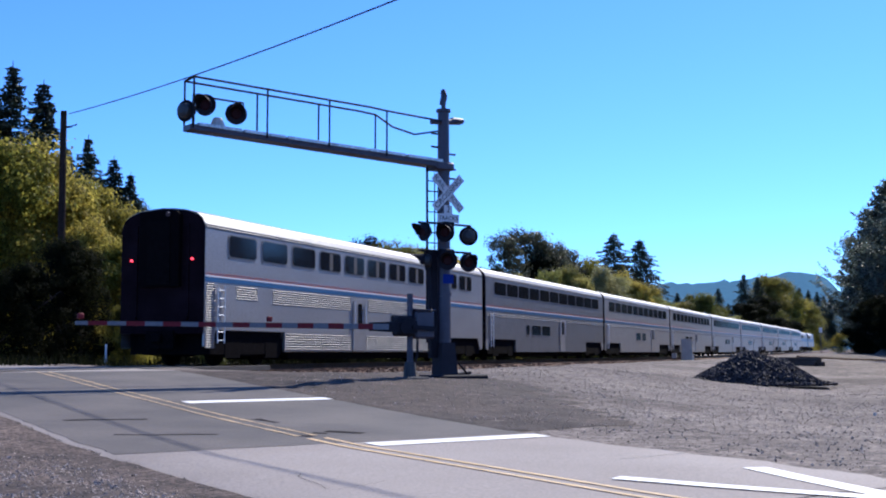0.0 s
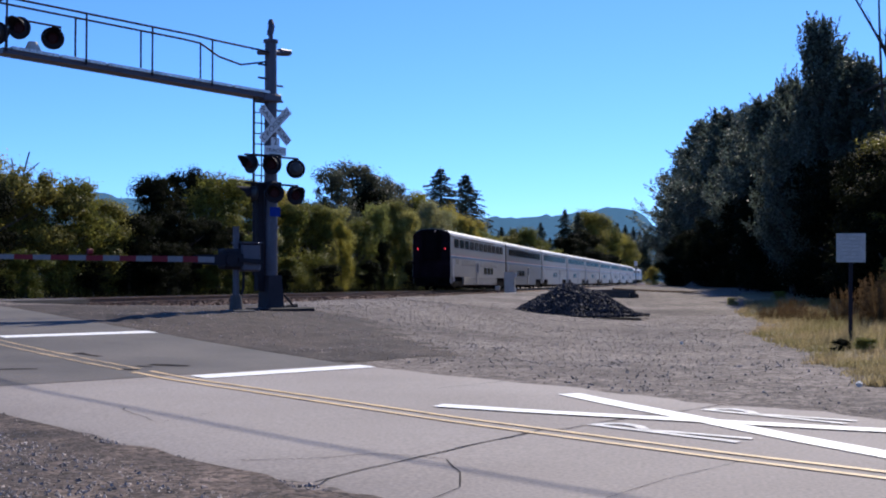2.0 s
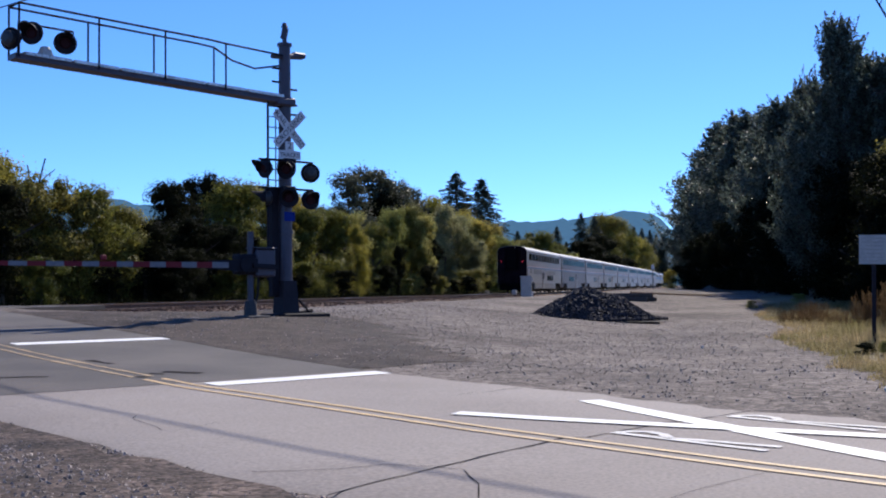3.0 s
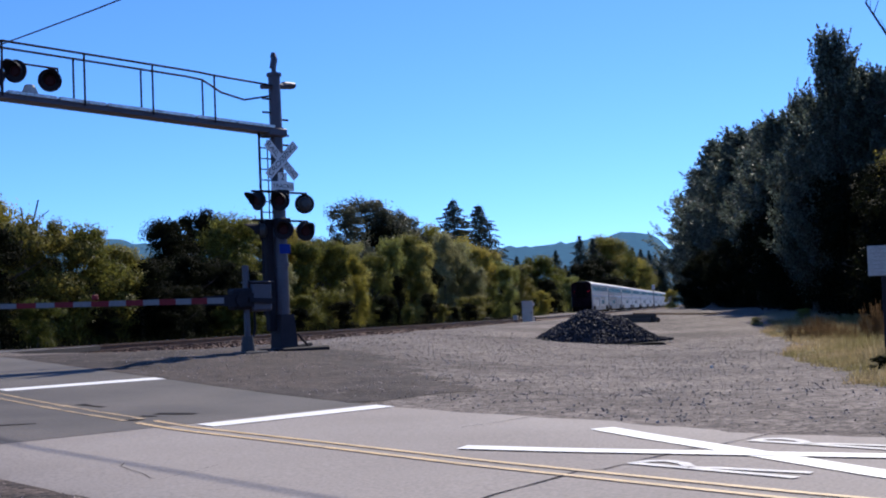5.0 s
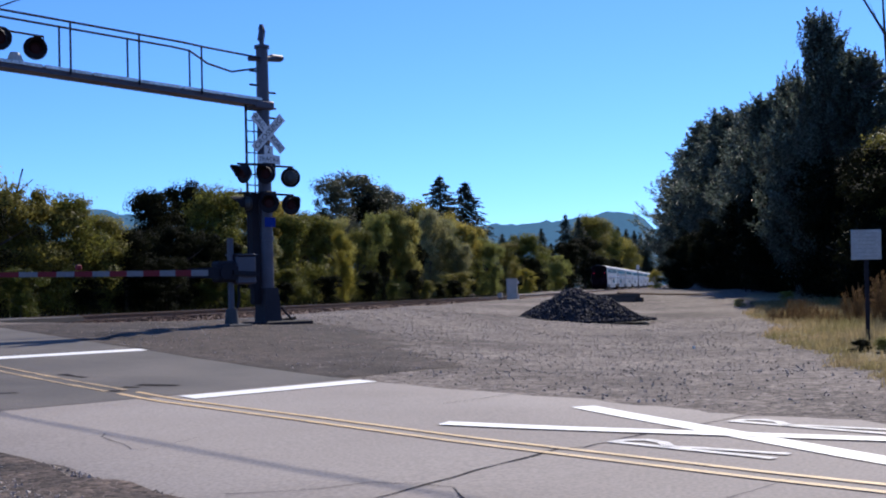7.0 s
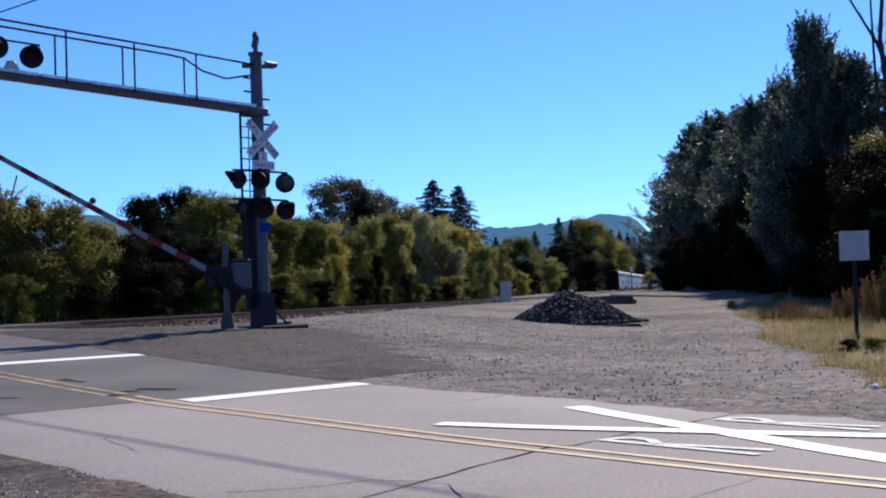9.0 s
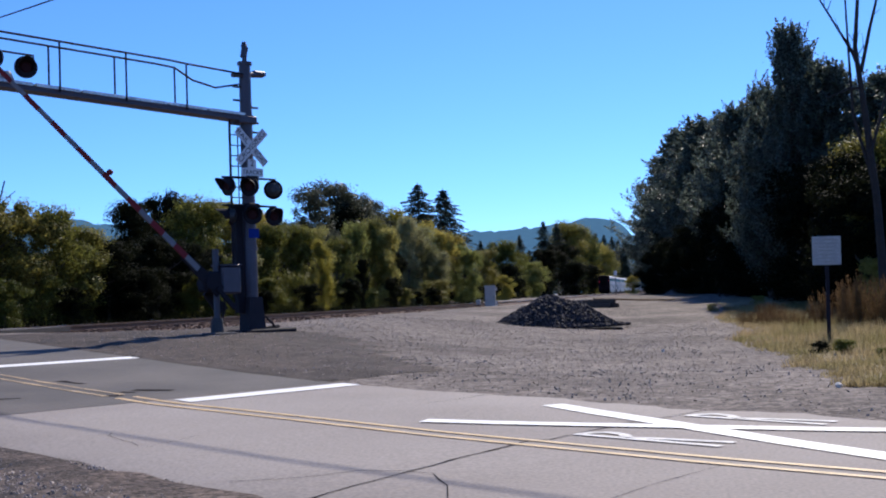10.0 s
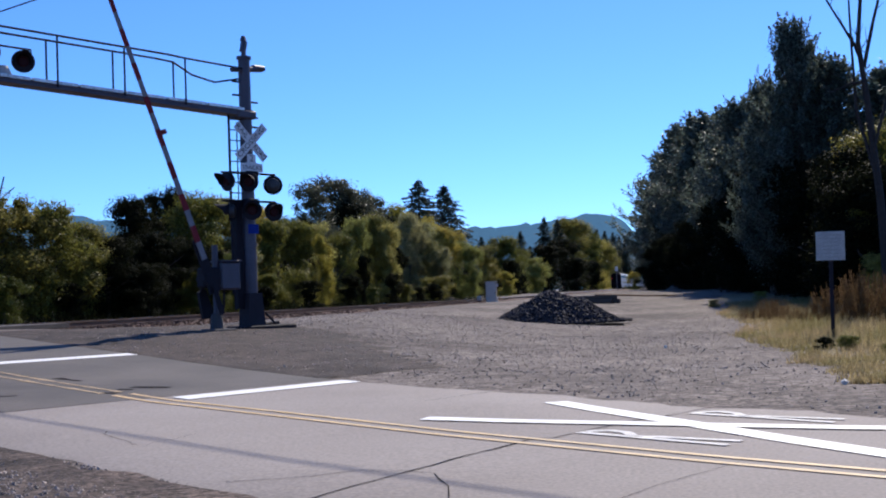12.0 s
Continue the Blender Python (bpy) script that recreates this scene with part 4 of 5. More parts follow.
# ---------------------------------------------------------------- small trackside things
def cabinet():
    x, y = polar(-9.6, 99.5)
    z = ground_z(x, y)
    c = thing("signal_cabinet", pose(x, y, z + 0.05, 0, 0, 8), "tall pale grey trackside equipment cabinet", "cabinet")
    b = part("body", Geo().box(-0.46, 0.46, -0.4, 0.4, 0.0, 1.85, bevel=0.03), M["cabinet"], c)
    part("roof", Geo().prism([(-0.51, 1.852), (0.51, 1.852), (0.46, 1.95), (-0.46, 1.95)], "y", -0.46, 0.46), M["cabinet"], c)
    d = part("door", Geo().box(-0.40, 0.40, -0.425, -0.403, 0.1, 1.78, bevel=0.008), M["cabinet"], c)
    part("handle", Geo().tube((0.33, -0.45, 0.85), (0.33, -0.45, 1.05), 0.02), M["galv"], d)
    part("plinth", Geo().box(-0.65, 0.65, -0.55, 0.55, -0.4, 0.0), M["concrete"], c)
    part("side_lamp", Geo().tube((0.53, 0, 1.5), (0.53, 0, 1.75), 0.07, n=8), M["sign_white"], c)
    part("conduit", Geo().tube((0.53, -0.3, 0.0), (0.53, -0.3, 0.6), 0.05), M["sign_white"], c)
    x, y = polar(-10.2, 99.5)
    s = thing("relay_post", pose(x, y, ground_z(x, y)), "short pale trackside post with a small box", "post")
    part("post", Geo().tube((0, 0, -0.2), (0, 0, 0.9), 0.06), M["galv"], s)
    part("box", Geo().box(-0.2, 0.2, -0.15, 0.15, 0.45, 0.85, bevel=0.03), M["cabinet"], s)


def notice_sign():
    x, y = polar(6.6, 27.7)
    z = ground_z(x, y)
    s = thing("notice_sign", pose(x, y, z, 0, 1.0, -4), "white square notice sign on a dark post in dry grass", "sign")
    part("post", Geo().box(-0.045, 0.045, 0.0, 0.06, -0.3, 2.4), M["dark_metal"], s)
    p = part("panel", Geo().box(-0.315, 0.315, -0.015, -0.003, 1.84, 2.50, bevel=0.004), M["notice"], s, "white panel with faint dark writing")
    rng = random.Random(2)
    for i in range(7):
        w = rng.uniform(0.18, 0.28)
        part("writing_bar", Geo().box(-w, w, -0.018, -0.0155, 2.41 - 0.085 * i, 2.435 - 0.085 * i), M["notice_ink"], p)


def rock_pile():
    x0, y0 = polar(-6.5, 44.8)
    z0 = ground_z(x0, y0)
    t = thing("rock_pile", pose(x0, y0, z0, 0, 0, 6.5), "heap of dark crushed rock on the gravel", "rock pile")
    rng = random.Random(5)
    def top(x, y):
        r = math.hypot(x / 2.45, y / 1.9)
        return max(0.0, 1.16 * (1 - r ** 1.35)) * (1 + 0.14 * noise.noise((x * 1.2, y * 1.2, 9)))
    g, n = Geo(), 40
    for j in range(n + 1):
        for i in range(n + 1):
            x, y = -2.6 + 5.2 * i / n, -2.1 + 4.2 * j / n
            g.v.append((x, y, top(x, y) - 0.06))
    g.f = [(j * (n + 1) + i, j * (n + 1) + i + 1, (j + 1) * (n + 1) + i + 1, (j + 1) * (n + 1) + i) for j in range(n) for i in range(n)]
    part("heap", g, M["pile"], t)
    g, k = Geo(), 0
    while k < 4200:
        x, y = rng.uniform(-2.9, 2.9), rng.uniform(-2.4, 2.2)
        r = math.hypot(x / 2.5, y / 1.95)
        if r < 1 or (r < 1.18 and rng.random() < 0.25):
            s = rng.choice((0.04, 0.05, 0.06, 0.075, 0.1))
            g.stone((x, y, top(x, y) + s * 0.15), s, rng)
            k += 1
    tagged(part("crushed_rock", g, M["pile"], t, "sharp dark stones"), kind="stuff")


def tie_stack():
    x, y = polar(-3.7, 66)
    t = thing("tie_stack", pose(x, y, ground_z(x, y), 0, 0, -18), "low stack of old timber ties beside the track", "tie stack")
    for i, (dx, dy, dz) in enumerate(((-1.2, 0, 0.12), (-0.9, 0.3, 0.12), (-1.05, 0.15, 0.36))):
        part("tie", Geo().box(-1.3, 1.3, -0.12, 0.12, -0.12, 0.12, bevel=0.02), M["tie"], t, at=pose(dx, dy, dz, 0, 0, 4 * i - 6))
    part("old_rail", Geo().line([(-1.2, 0.5, 0.52), (-0.4, 6, 0.35), (0.6, 13, 0.2)], 0.06), M["rail"], t, "rusty spare rail")


def utility_pole():
    x, y = polar(-39.85, 60)
    z = ground_z(x, y)
    p = thing("utility_pole", pose(x, y, z, 0, -0.6, 0), "dark weathered wooden utility pole", "utility pole")
    part("shaft", Geo().tube((0, 0, -0.4), (0, 0, 12.7), 0.21, 0.15, n=12), M["wood"], p)
    part("insulator", Geo().tube((0.15, 0, 11.87), (0.5, 0, 11.87), 0.05, n=8).tube((0.5, -0.05, 11.87), (0.9, -0.1, 11.92), 0.035), M["dark_metal"], p)
    # the cable runs parallel to the road towards the camera
    u0, c = DR.dot(Vector((x, y, 0))), PR.dot(Vector((x, y, 0)))
    g, pts = Geo(), []
    for i in range(31):
        u = u0 - 0.6 - (u0 + 12) * i / 30
        zz = EYE_Z + 9.27 + 0.00094 * (u - 2.0) ** 2 * 0.93
        q = DR * u + PR * c
        pts.append((q.x, q.y, zz))
    g.line(pts, 0.024, 6)
    tagged(part("overhead_cable", g, M["wire"]), "thin dark overhead cable strung from the utility pole", "cable")
    x, y = polar(-37.74, 52)
    m = thing("marker_post", pose(x, y, ground_z(x, y)), "short white roadside marker post", "post")
    part("post", Geo().box(-0.05, 0.05, -0.02, 0.02, -0.2, 0.95, bevel=0.01), M["sign_white"], m)


def road_details():
    mark = lambda ob: tagged(ob, "white painted railway warning cross on the lane", "road marking", "railway warning marking", "structure")
    mark(ribbon([(8.85, 10.30), (6.6, 9.5), (2.9, 8.12)], 0.30, 0.009, M["white_paint"], "warning_cross"))
    mark(ribbon([(8.95, 8.30), (6.6, 9.25), (3.0, 10.72)], 0.26, 0.013, M["white_paint"], "warning_cross"))
    for c0 in (8.34, 10.17):
        for pts, w in (([(6.90, c0), (5.32, c0 + 0.02)], 0.10), ([(6.86, c0 + 0.03), (6.83, c0 + 0.16), (6.70, c0 + 0.27), (6.50, c0 + 0.22), (6.30, c0 + 0.04)], 0.11), ([(6.33, c0 + 0.03), (6.1, c0 + 0.13), (5.35, c0 + 0.29)], 0.10)):
            tagged(ribbon(pts, w, 0.010, M["worn_paint"], "letter_stroke"), "worn white painted letter stroke on the lane", "road marking", "painted letters", "structure")
    cracks = [([(6.2, 4.6), (6.38, 5.19), (6.55, 5.9), (6.78, 6.85), (6.97, 7.77), (6.87, 7.95), (7.03, 9.29), (6.97, 9.78), (7.06, 10.8)], 0.019), ([(7.3, 4.75), (6.98, 5.29), (6.92, 5.68), (6.55, 5.9)], 0.011), ([(6.55, 5.9), (6.32, 5.92), (6.05, 5.76), (5.83, 5.62), (5.4, 5.2), (5.2, 4.7)], 0.010),
              ([(4.5, 5.6), (4.68, 6.48), (4.69, 6.87), (4.71, 7.12), (4.79, 7.64)], 0.006), ([(10.27, 9.53), (10.3, 10.1), (10.4, 10.78)], 0.014), ([(10.9, 5.7), (10.7, 5.57), (9.76, 5.38), (9.65, 5.39), (9.75, 5.67), (9.95, 6.15)], 0.006)]
    for i, (pts, w) in enumerate(cracks):
        tagged(ribbon(pts, w, 0.006, M["crack"], "road_crack", ragged=0.018, seed=i), "dark jagged crack in the asphalt", "road crack", "cracks in the road", "structure")
    for i, (pts, w) in enumerate((([(14.95, 8.22), (14.7, 8.4), (14.48, 8.54)], 0.16), ([(14.8, 7.9), (14.64, 8.06)], 0.12), ([(14.72, 7.52), (14.38, 7.64)], 0.12), ([(16.85, 8.02), (16.5, 8.05), (16.25, 8.08)], 0.14), ([(17.6, 5.2), (17.3, 6.4)], 0.10), ([(15.6, 5.3), (15.1, 6.6)], 0.08))):
        tagged(ribbon(pts, w, 0.0075, M["crack"], "tar_repair", ragged=0.04, seed=20 + i), "short dark tar repair in the asphalt", "road repair", "tar repairs", "structure")


def loose_stones():
    rng, g = random.Random(8), Geo()
    n = 0
    while n < 16000:
        near = rng.random() < 0.35
        if near:
            u, c = rng.uniform(2, 20), rng.uniform(1.0, 4.6)
            p = DR * u + PR * c
            x, y, s = p.x, p.y, rng.choice((0.006, 0.009, 0.012, 0.016, 0.022)) * (1 if rng.random() < 0.94 else 1.7)
        else:
            x, y = rng.uniform(-16, 4), rng.uniform(11, 48) ** 1.0
            c = PR.x * x + PR.y * y
            if c < 11.15:
                continue
            s = rng.choice((0.008, 0.010, 0.012, 0.016, 0.02)) * (1 if rng.random() < 0.965 else 1.8)
        g.stone((x, y, ground_z(x, y) + s * 0.05), s, rng)
        n += 1
    tagged(part("loose_stones", g, M["stone"]), "scattered grey and brown loose stones on gravel", "stones", kind="stuff")
    # paler pebbles lying on top
    g = Geo()
    for k in range(15000):
        if k < 7000:
            u, c = rng.uniform(5.5, 14), rng.uniform(2.4, 4.55)
            p = DR * u + PR * c
            x, y, s = p.x, p.y, rng.uniform(0.008, 0.022)
        else:
            x, y, s = rng.uniform(-14, 3.0), rng.uniform(12.5, 44), rng.uniform(0.010, 0.026)
            if PR.x * x + PR.y * y < 11.2 or noise.noise((x * 0.35, y * 0.35, 21)) < rng.uniform(-0.5, 0.4):
                continue
        g.stone((x, y, ground_z(x, y) + s * 0.25), s, rng)
    tagged(part("pale_pebbles", g, M["pale_pebble"]), "pale grey pebbles scattered over the gravel", "stones", kind="stuff")
    # coarse stones strewn along the near side of the track
    g = Geo()
    for _ in range(7000):
        x, y = TRACK_X + rng.uniform(1.35, 3.9) , 30.5 + 90 * rng.random() ** 1.7
        side = abs(x - TRACK_X)
        bed = RAIL_Z + (-0.20 if side < 1.5 else -0.22 if side < 2.0 else -0.22 - 0.286 * (side - 2.0))
        s = rng.uniform(0.03, 0.075)
        g.stone((x, y, max(ground_z(x, y), bed) + 0.25 * s), s, rng)
    tagged(part("ballast_stones", g, M["ballast_stone"]), "rust-brown ballast stones strewn beside the rail", "stones", kind="stuff")
    rng = random.Random(3)
    for az, d, s in ((7.0, 15.6, 0.06), (-1.2, 26, 0.05)):
        x, y = polar(az, d)
        g = Geo().stone((0, 0, 0.03), s, rng)
        tagged(part("pale_stone", g, M["litter"], at=pose(x, y, ground_z(x, y))), "small whitish stone lying on the gravel", "stone", "pale stones")


def trackside_signal():
    x, y = polar(-3.4, 250)
    t = thing("trackside_signal", pose(x, y, ground_z(x, y)), "far trackside railway signal mast with a pale head", "railway signal")
    part("mast", Geo().tube((0, 0, -0.3), (0, 0, 4.9), 0.09), M["galv"], t)
    part("head", Geo().box(-0.3, 0.3, -0.2, 0.2, 4.3, 5.3, bevel=0.05), M["sign_white"], t)


cabinet()
trackside_signal()
notice_sign()
rock_pile()
tie_stack()
utility_pole()
road_details()
loose_stones()


# ---------------------------------------------------------------- plants
def quads(centres, normals, sizes, aspect, rng):
    """Many small leaves: a folded quad at each centre."""
    n = len(centres)
    r = rng.normal(size=(n, 3))
    t = np.cross(normals, r)
    t /= np.linalg.norm(t, axis=1)[:, None] + 1e-9
    b = np.cross(normals, t)
    s = sizes[:, None]
    v = np.stack([centres - t * s, centres - b * s * aspect, centres + t * s, centres + b * s * aspect], 1).reshape(-1, 3)
    me = bpy.data.meshes.new("crown")
    me.vertices.add(4 * n), me.loops.add(4 * n), me.polygons.add(n)
    me.vertices.foreach_set("co", v.astype(np.float32).ravel())
    me.loops.foreach_set("vertex_index", np.arange(4 * n, dtype=np.int32))
    me.polygons.foreach_set("loop_start", np.arange(0, 4 * n, 4, dtype=np.int32))
    me.update(calc_edges=True)
    me.validate()
    return me


def limbs(g, base, tip, r, rng, depth=0):
    g.tube(base, tip, r, r * 0.55, 6, caps=False)
    if depth < 2:
        d = Vector(tip) - Vector(base)
        for _ in range(3):
            k = rng.uniform(0.45, 1.0)
            s = Vector(base) + d * k
            e = s + (d.normalized() * 0.5 + Vector((rng.uniform(-1, 1), rng.uniform(-1, 1), rng.uniform(0.0, 0.5)))) * d.length * 0.3
            limbs(g, s, e, r * 0.5 * (1.2 - k * 0.4), rng, depth + 1)


def broadleaf(seed, material, clumps=46, leaves=170, low=0.02, wide=0.42, leaf=0.0095, tall=0.0, point=0.7, foot=0.30):
    """A tree of unit height: trunk with limbs and a crown of leaf clumps."""
    rng, pr, leaves = np.random.default_rng(seed), random.Random(seed), int(leaves * 2.2)
    g = Geo()
    limbs(g, (0, 0, -0.03), (0.02, 0.01, 0.55), 0.022, pr)
    cs, rs = [], []
    for i in range(9):
        cs.append((pr.uniform(-0.03, 0.03), pr.uniform(-0.03, 0.03), low + 0.03 + (0.84 - low) * i / 8))
        rs.append(0.11 * min(1.0, wide / 0.4) * (1 - 0.065 * i))
    tries = 0
    while len(cs) < clumps and tries < 20000:
        tries += 1
        z = low + (0.91 - low) * pr.random() ** 0.85
        env = wide * (math.sin(math.pi * min(0.98, foot + (0.98 - foot) * (z - low) / (1 - low))) ** point) * (1 - tall * z)
        a, q = pr.uniform(0, 2 * math.pi), math.sqrt(pr.uniform(0.04, 0.9))
        c = (env * q * math.cos(a), env * q * math.sin(a), z)
        # every clump hangs on another one, or near the stem
        if q * env > 0.12 and not any(math.dist(c, o) < 0.17 for o in cs):
            continue
        cs.append(c)
        rs.append(pr.uniform(0.07, 0.15) * (1 - 0.35 * z) * min(1.0, wide / 0.4))
    pts, nor = [], []
    for c, r in zip(cs, rs):
        d = rng.normal(size=(leaves, 3))
        d /= np.linalg.norm(d, axis=1)[:, None]
        rad = r * rng.uniform(0.35, 1.22, leaves) ** 0.55 * np.where(rng.random(leaves) < 0.10, 1.35, 1.0)
        # sprays of twigs give every clump an uneven outline
        spray = rng.normal(size=(7, 3)) + np.array([0, 0, 0.25])
        spray /= np.linalg.norm(spray, axis=1)[:, None]
        rad *= 0.68 + 0.75 * np.clip((d @ spray.T).max(1), 0, 1) ** 5
        p = np.array(c) + d * rad[:, None] * np.array([1.15, 1.15, 0.85])
        pts.append(p)
        nor.append(d + rng.normal(size=(leaves, 3)) * 0.45 + np.array([0, 0, 0.2]))
    pts, nor = np.concatenate(pts), np.concatenate(nor)
    nor /= np.linalg.norm(nor, axis=1)[:, None]
    pts[:, 2] = np.maximum(pts[:, 2], 0.004)
    me = quads(pts, nor, rng.uniform(0.6, 1.3, len(pts)) * leaf, 0.62, rng)
    me.materials.append(material)
    return g.mesh("trunk", M["bark"]), me


def conifer(seed, dense=1.0, wide=0.17, ragged=0.25):
    """A tree of unit height: whorls of drooping boughs round a straight stem that ends in a bare spire."""
    rng, pr = np.random.default_rng(seed), random.Random(seed)
    g = Geo().tube((0, 0, -0.02), (0, 0, 1.0), 0.012, 0.0015, 7)
    P, S = [], []
    z = 0.10
    while z < 0.985:
        w = wide * (1 - z) ** 0.85 * pr.uniform(0.75, 1.1) + 0.006
        for k in range(int(6 * dense)):
            if pr.random() < ragged:
                continue
            a, l = pr.uniform(0, 2 * math.pi), w * pr.uniform(0.5, 1.2)
            droop = 0.42 * l if z < 0.75 else 0.1 * l
            tip = Vector((l * math.cos(a), l * math.sin(a), z - droop))
            g.tube((0, 0, z), tip, 0.0025, 0.0008, 3, caps=False)
            n = max(8, int(l * 520))
            q = 0.1 + 0.9 * rng.random(n) ** 0.8
            side = rng.normal(size=n) * 0.22 * l * (1.05 - q) + rng.normal(size=n) * 0.004
            c = np.outer(1 - q, np.array((0, 0, z))) + np.outer(q, np.array(tip))
            c[:, 2] += 0.25 * droop * np.sin(q * math.pi) - np.abs(rng.normal(size=n)) * 0.006
            c[:, 0] -= side * math.sin(a)
            c[:, 1] += side * math.cos(a)
            P.append(c)
            S.append(rng.uniform(0.005, 0.011, n))
        z += 0.026 * (1.25 - 0.7 * z)
    P, S = np.concatenate(P), np.concatenate(S)
    N = rng.normal(size=P.shape) * 0.5 + np.array([0, 0, 1.0])
    N /= np.linalg.norm(N, axis=1)[:, None]
    me = quads(P, N, S, 0.45, rng)
    me.materials.append(M["needle"])
    return g.mesh("trunk", M["bark"]), me


def poplar(seed, material):
    """A tall tree of unit height: plumes of leaves that sweep up and out from the stem."""
    rng, pr = np.random.default_rng(seed), random.Random(seed)
    g = Geo().tube((0, 0, -0.02), (0, 0, 0.94), 0.018, 0.002, 7)
    pts, nor = [], []
    for i in range(150):
        z = 0.06 + 0.86 * (i + pr.random()) / 150
        reach = 0.30 * (1 - z) ** 0.75 * min(1.0, 0.55 + 2.2 * z) * pr.uniform(0.55, 1.12)
        a = 2.4 * i + pr.uniform(-0.5, 0.5)
        rise = reach * pr.uniform(0.8, 1.7) + (0.06 if z > 0.7 else 0.0)
        tip = Vector((reach * math.cos(a), reach * math.sin(a), z + (1.0 - z) * (1 - math.exp(-rise / (1.0 - z)))))
        root = Vector((0, 0, z))
        g.tube(root, root.lerp(tip, 0.9), 0.004, 0.001, 4, caps=False)
        n = int((90 + 900 * reach) * (1.15 - 0.75 * z))
        q = rng.random(n) ** 0.7
        sp = (0.030 * (1 - z) + 0.007) * (1.05 - q) ** 0.7
        c = np.outer(1 - q, np.array(root)) + np.outer(q, np.array(tip)) + rng.normal(size=(n, 3)) * sp[:, None]
        # side sprays, each with its own small tip
        for _ in range(6):
            k = pr.uniform(0.35, 1.0)
            b = root.lerp(tip, k)
            d = Vector((pr.gauss(0, 1), pr.gauss(0, 1), pr.uniform(1.2, 3.0))).normalized() * pr.uniform(0.05, 0.13) * (1.15 - 0.6 * z)
            m = 48
            r = rng.random(m)
            pts.append(np.array(b) + np.outer(r, np.array(d)) + rng.normal(size=(m, 3)) * (0.010 * (1.1 - r))[:, None])
            nor.append(rng.normal(size=(m, 3)) + np.array([0, 0, 0.3]))
        pts.append(c)
        nor.append(rng.normal(size=(n, 3)) + np.array([0, 0, 0.3]))
    pts, nor = np.concatenate(pts), np.concatenate(nor)
    nor /= np.linalg.norm(nor, axis=1)[:, None]
    pts[:, 2] = np.maximum(pts[:, 2], 0.02)
    me = quads(pts, nor, rng.uniform(0.6, 1.3, len(pts)) * 0.0055, 0.55, rng)
    me.materials.append(material)
    return g.mesh("trunk", M["bark"]), me


KIT = {
    "bush": [broadleaf(11, M["leaf"], 46, 290, 0.0, 0.46), broadleaf(12, M["leaf"], 52, 270, 0.0, 0.42), broadleaf(13, M["leaf"], 44, 290, 0.0, 0.50)],
    "yellow": [broadleaf(21, M["leaf_yellow"], 46, 290, 0.0, 0.44), broadleaf(22, M["leaf_yellow"], 50, 280, 0.0, 0.40)],
    "dark": [broadleaf(31, M["leaf_shaded"], 50, 270, 0.02, 0.42), broadleaf(32, M["leaf_shaded"], 46, 280, 0.02, 0.46)],
    "bright": [broadleaf(25, M["leaf_bright"], 46, 290, 0.0, 0.44), broadleaf(26, M["leaf_bright"], 50, 280, 0.0, 0.40)],
    "sage": [broadleaf(27, M["leaf_sage"], 50, 280, 0.0, 0.42), broadleaf(28, M["leaf_sage"], 46, 290, 0.0, 0.46)],
    "thin": [broadleaf(41, M["leaf_far"], 58, 70, 0.3, 0.28), broadleaf(42, M["leaf_far"], 62, 80, 0.3, 0.30)],
    "poplar": [poplar(51, M["leaf_grey"]), poplar(52, M["leaf_grey"]), poplar(53, M["leaf_grey"])],
    "fir": [conifer(61, 2.4, 0.37, 0.18), conifer(62, 2.2, 0.33, 0.24), conifer(63, 2.5, 0.36, 0.15)],
}
TREE_TEXT = {
    "bush": ("tree", "leafy green broadleaf tree beside the railway", "broadleaf trees"), "yellow": ("tree", "yellow-green broadleaf tree turning to autumn", "broadleaf trees"),
    "bright": ("tree", "light green broadleaf tree beside the railway, sunlight painted into its leaves", "broadleaf trees"),
    "sage": ("tree", "pale grey-green willowy tree beside the railway", "broadleaf trees"),
    "dark": ("tree", "dark green broadleaf tree with shade painted into its leaves", "broadleaf trees"), "thin": ("tree", "tall thin-crowned tree with open foliage", "broadleaf trees"),
    "poplar": ("poplar_tree", "tall dark poplar tree with silvery lit leaves", "poplar trees"), "fir": ("fir_tree", "tall dark green pointed fir tree", "fir trees"),
}
trng = random.Random(77)


def plant(kind, x, y, h, width=1.0, sink=0.15):
    trunk, crown = KIT[kind][trng.randrange(len(KIT[kind]))]
    name, label, group = TREE_TEXT[kind]
    z = ground_z(x, y) - sink
    ob = thing(name, pose(x, y, z, 0, 0, trng.uniform(0, 360)), label, "tree", group)
    ob.scale = (h * width, h * width, h)
    part("trunk", trunk, None, ob)
    part("crown", crown, None, ob)
    return ob


def by_angle(kind, az, el, x=None, d=None, width=1.0):
    """A tree whose top stands at these angles from the road's near edge, on the line x or at the distance d."""
    if d is None:
        d = x / math.sin(radians(az))
    px, py = polar(az, d)
    h = (d * math.tan(radians(el)) + EYE_Z - ground_z(px, py) + 0.15) * (1.0 if kind == "fir" else 1.12 * trng.uniform(0.93, 1.06))
    return plant(kind, px, py, h, width)


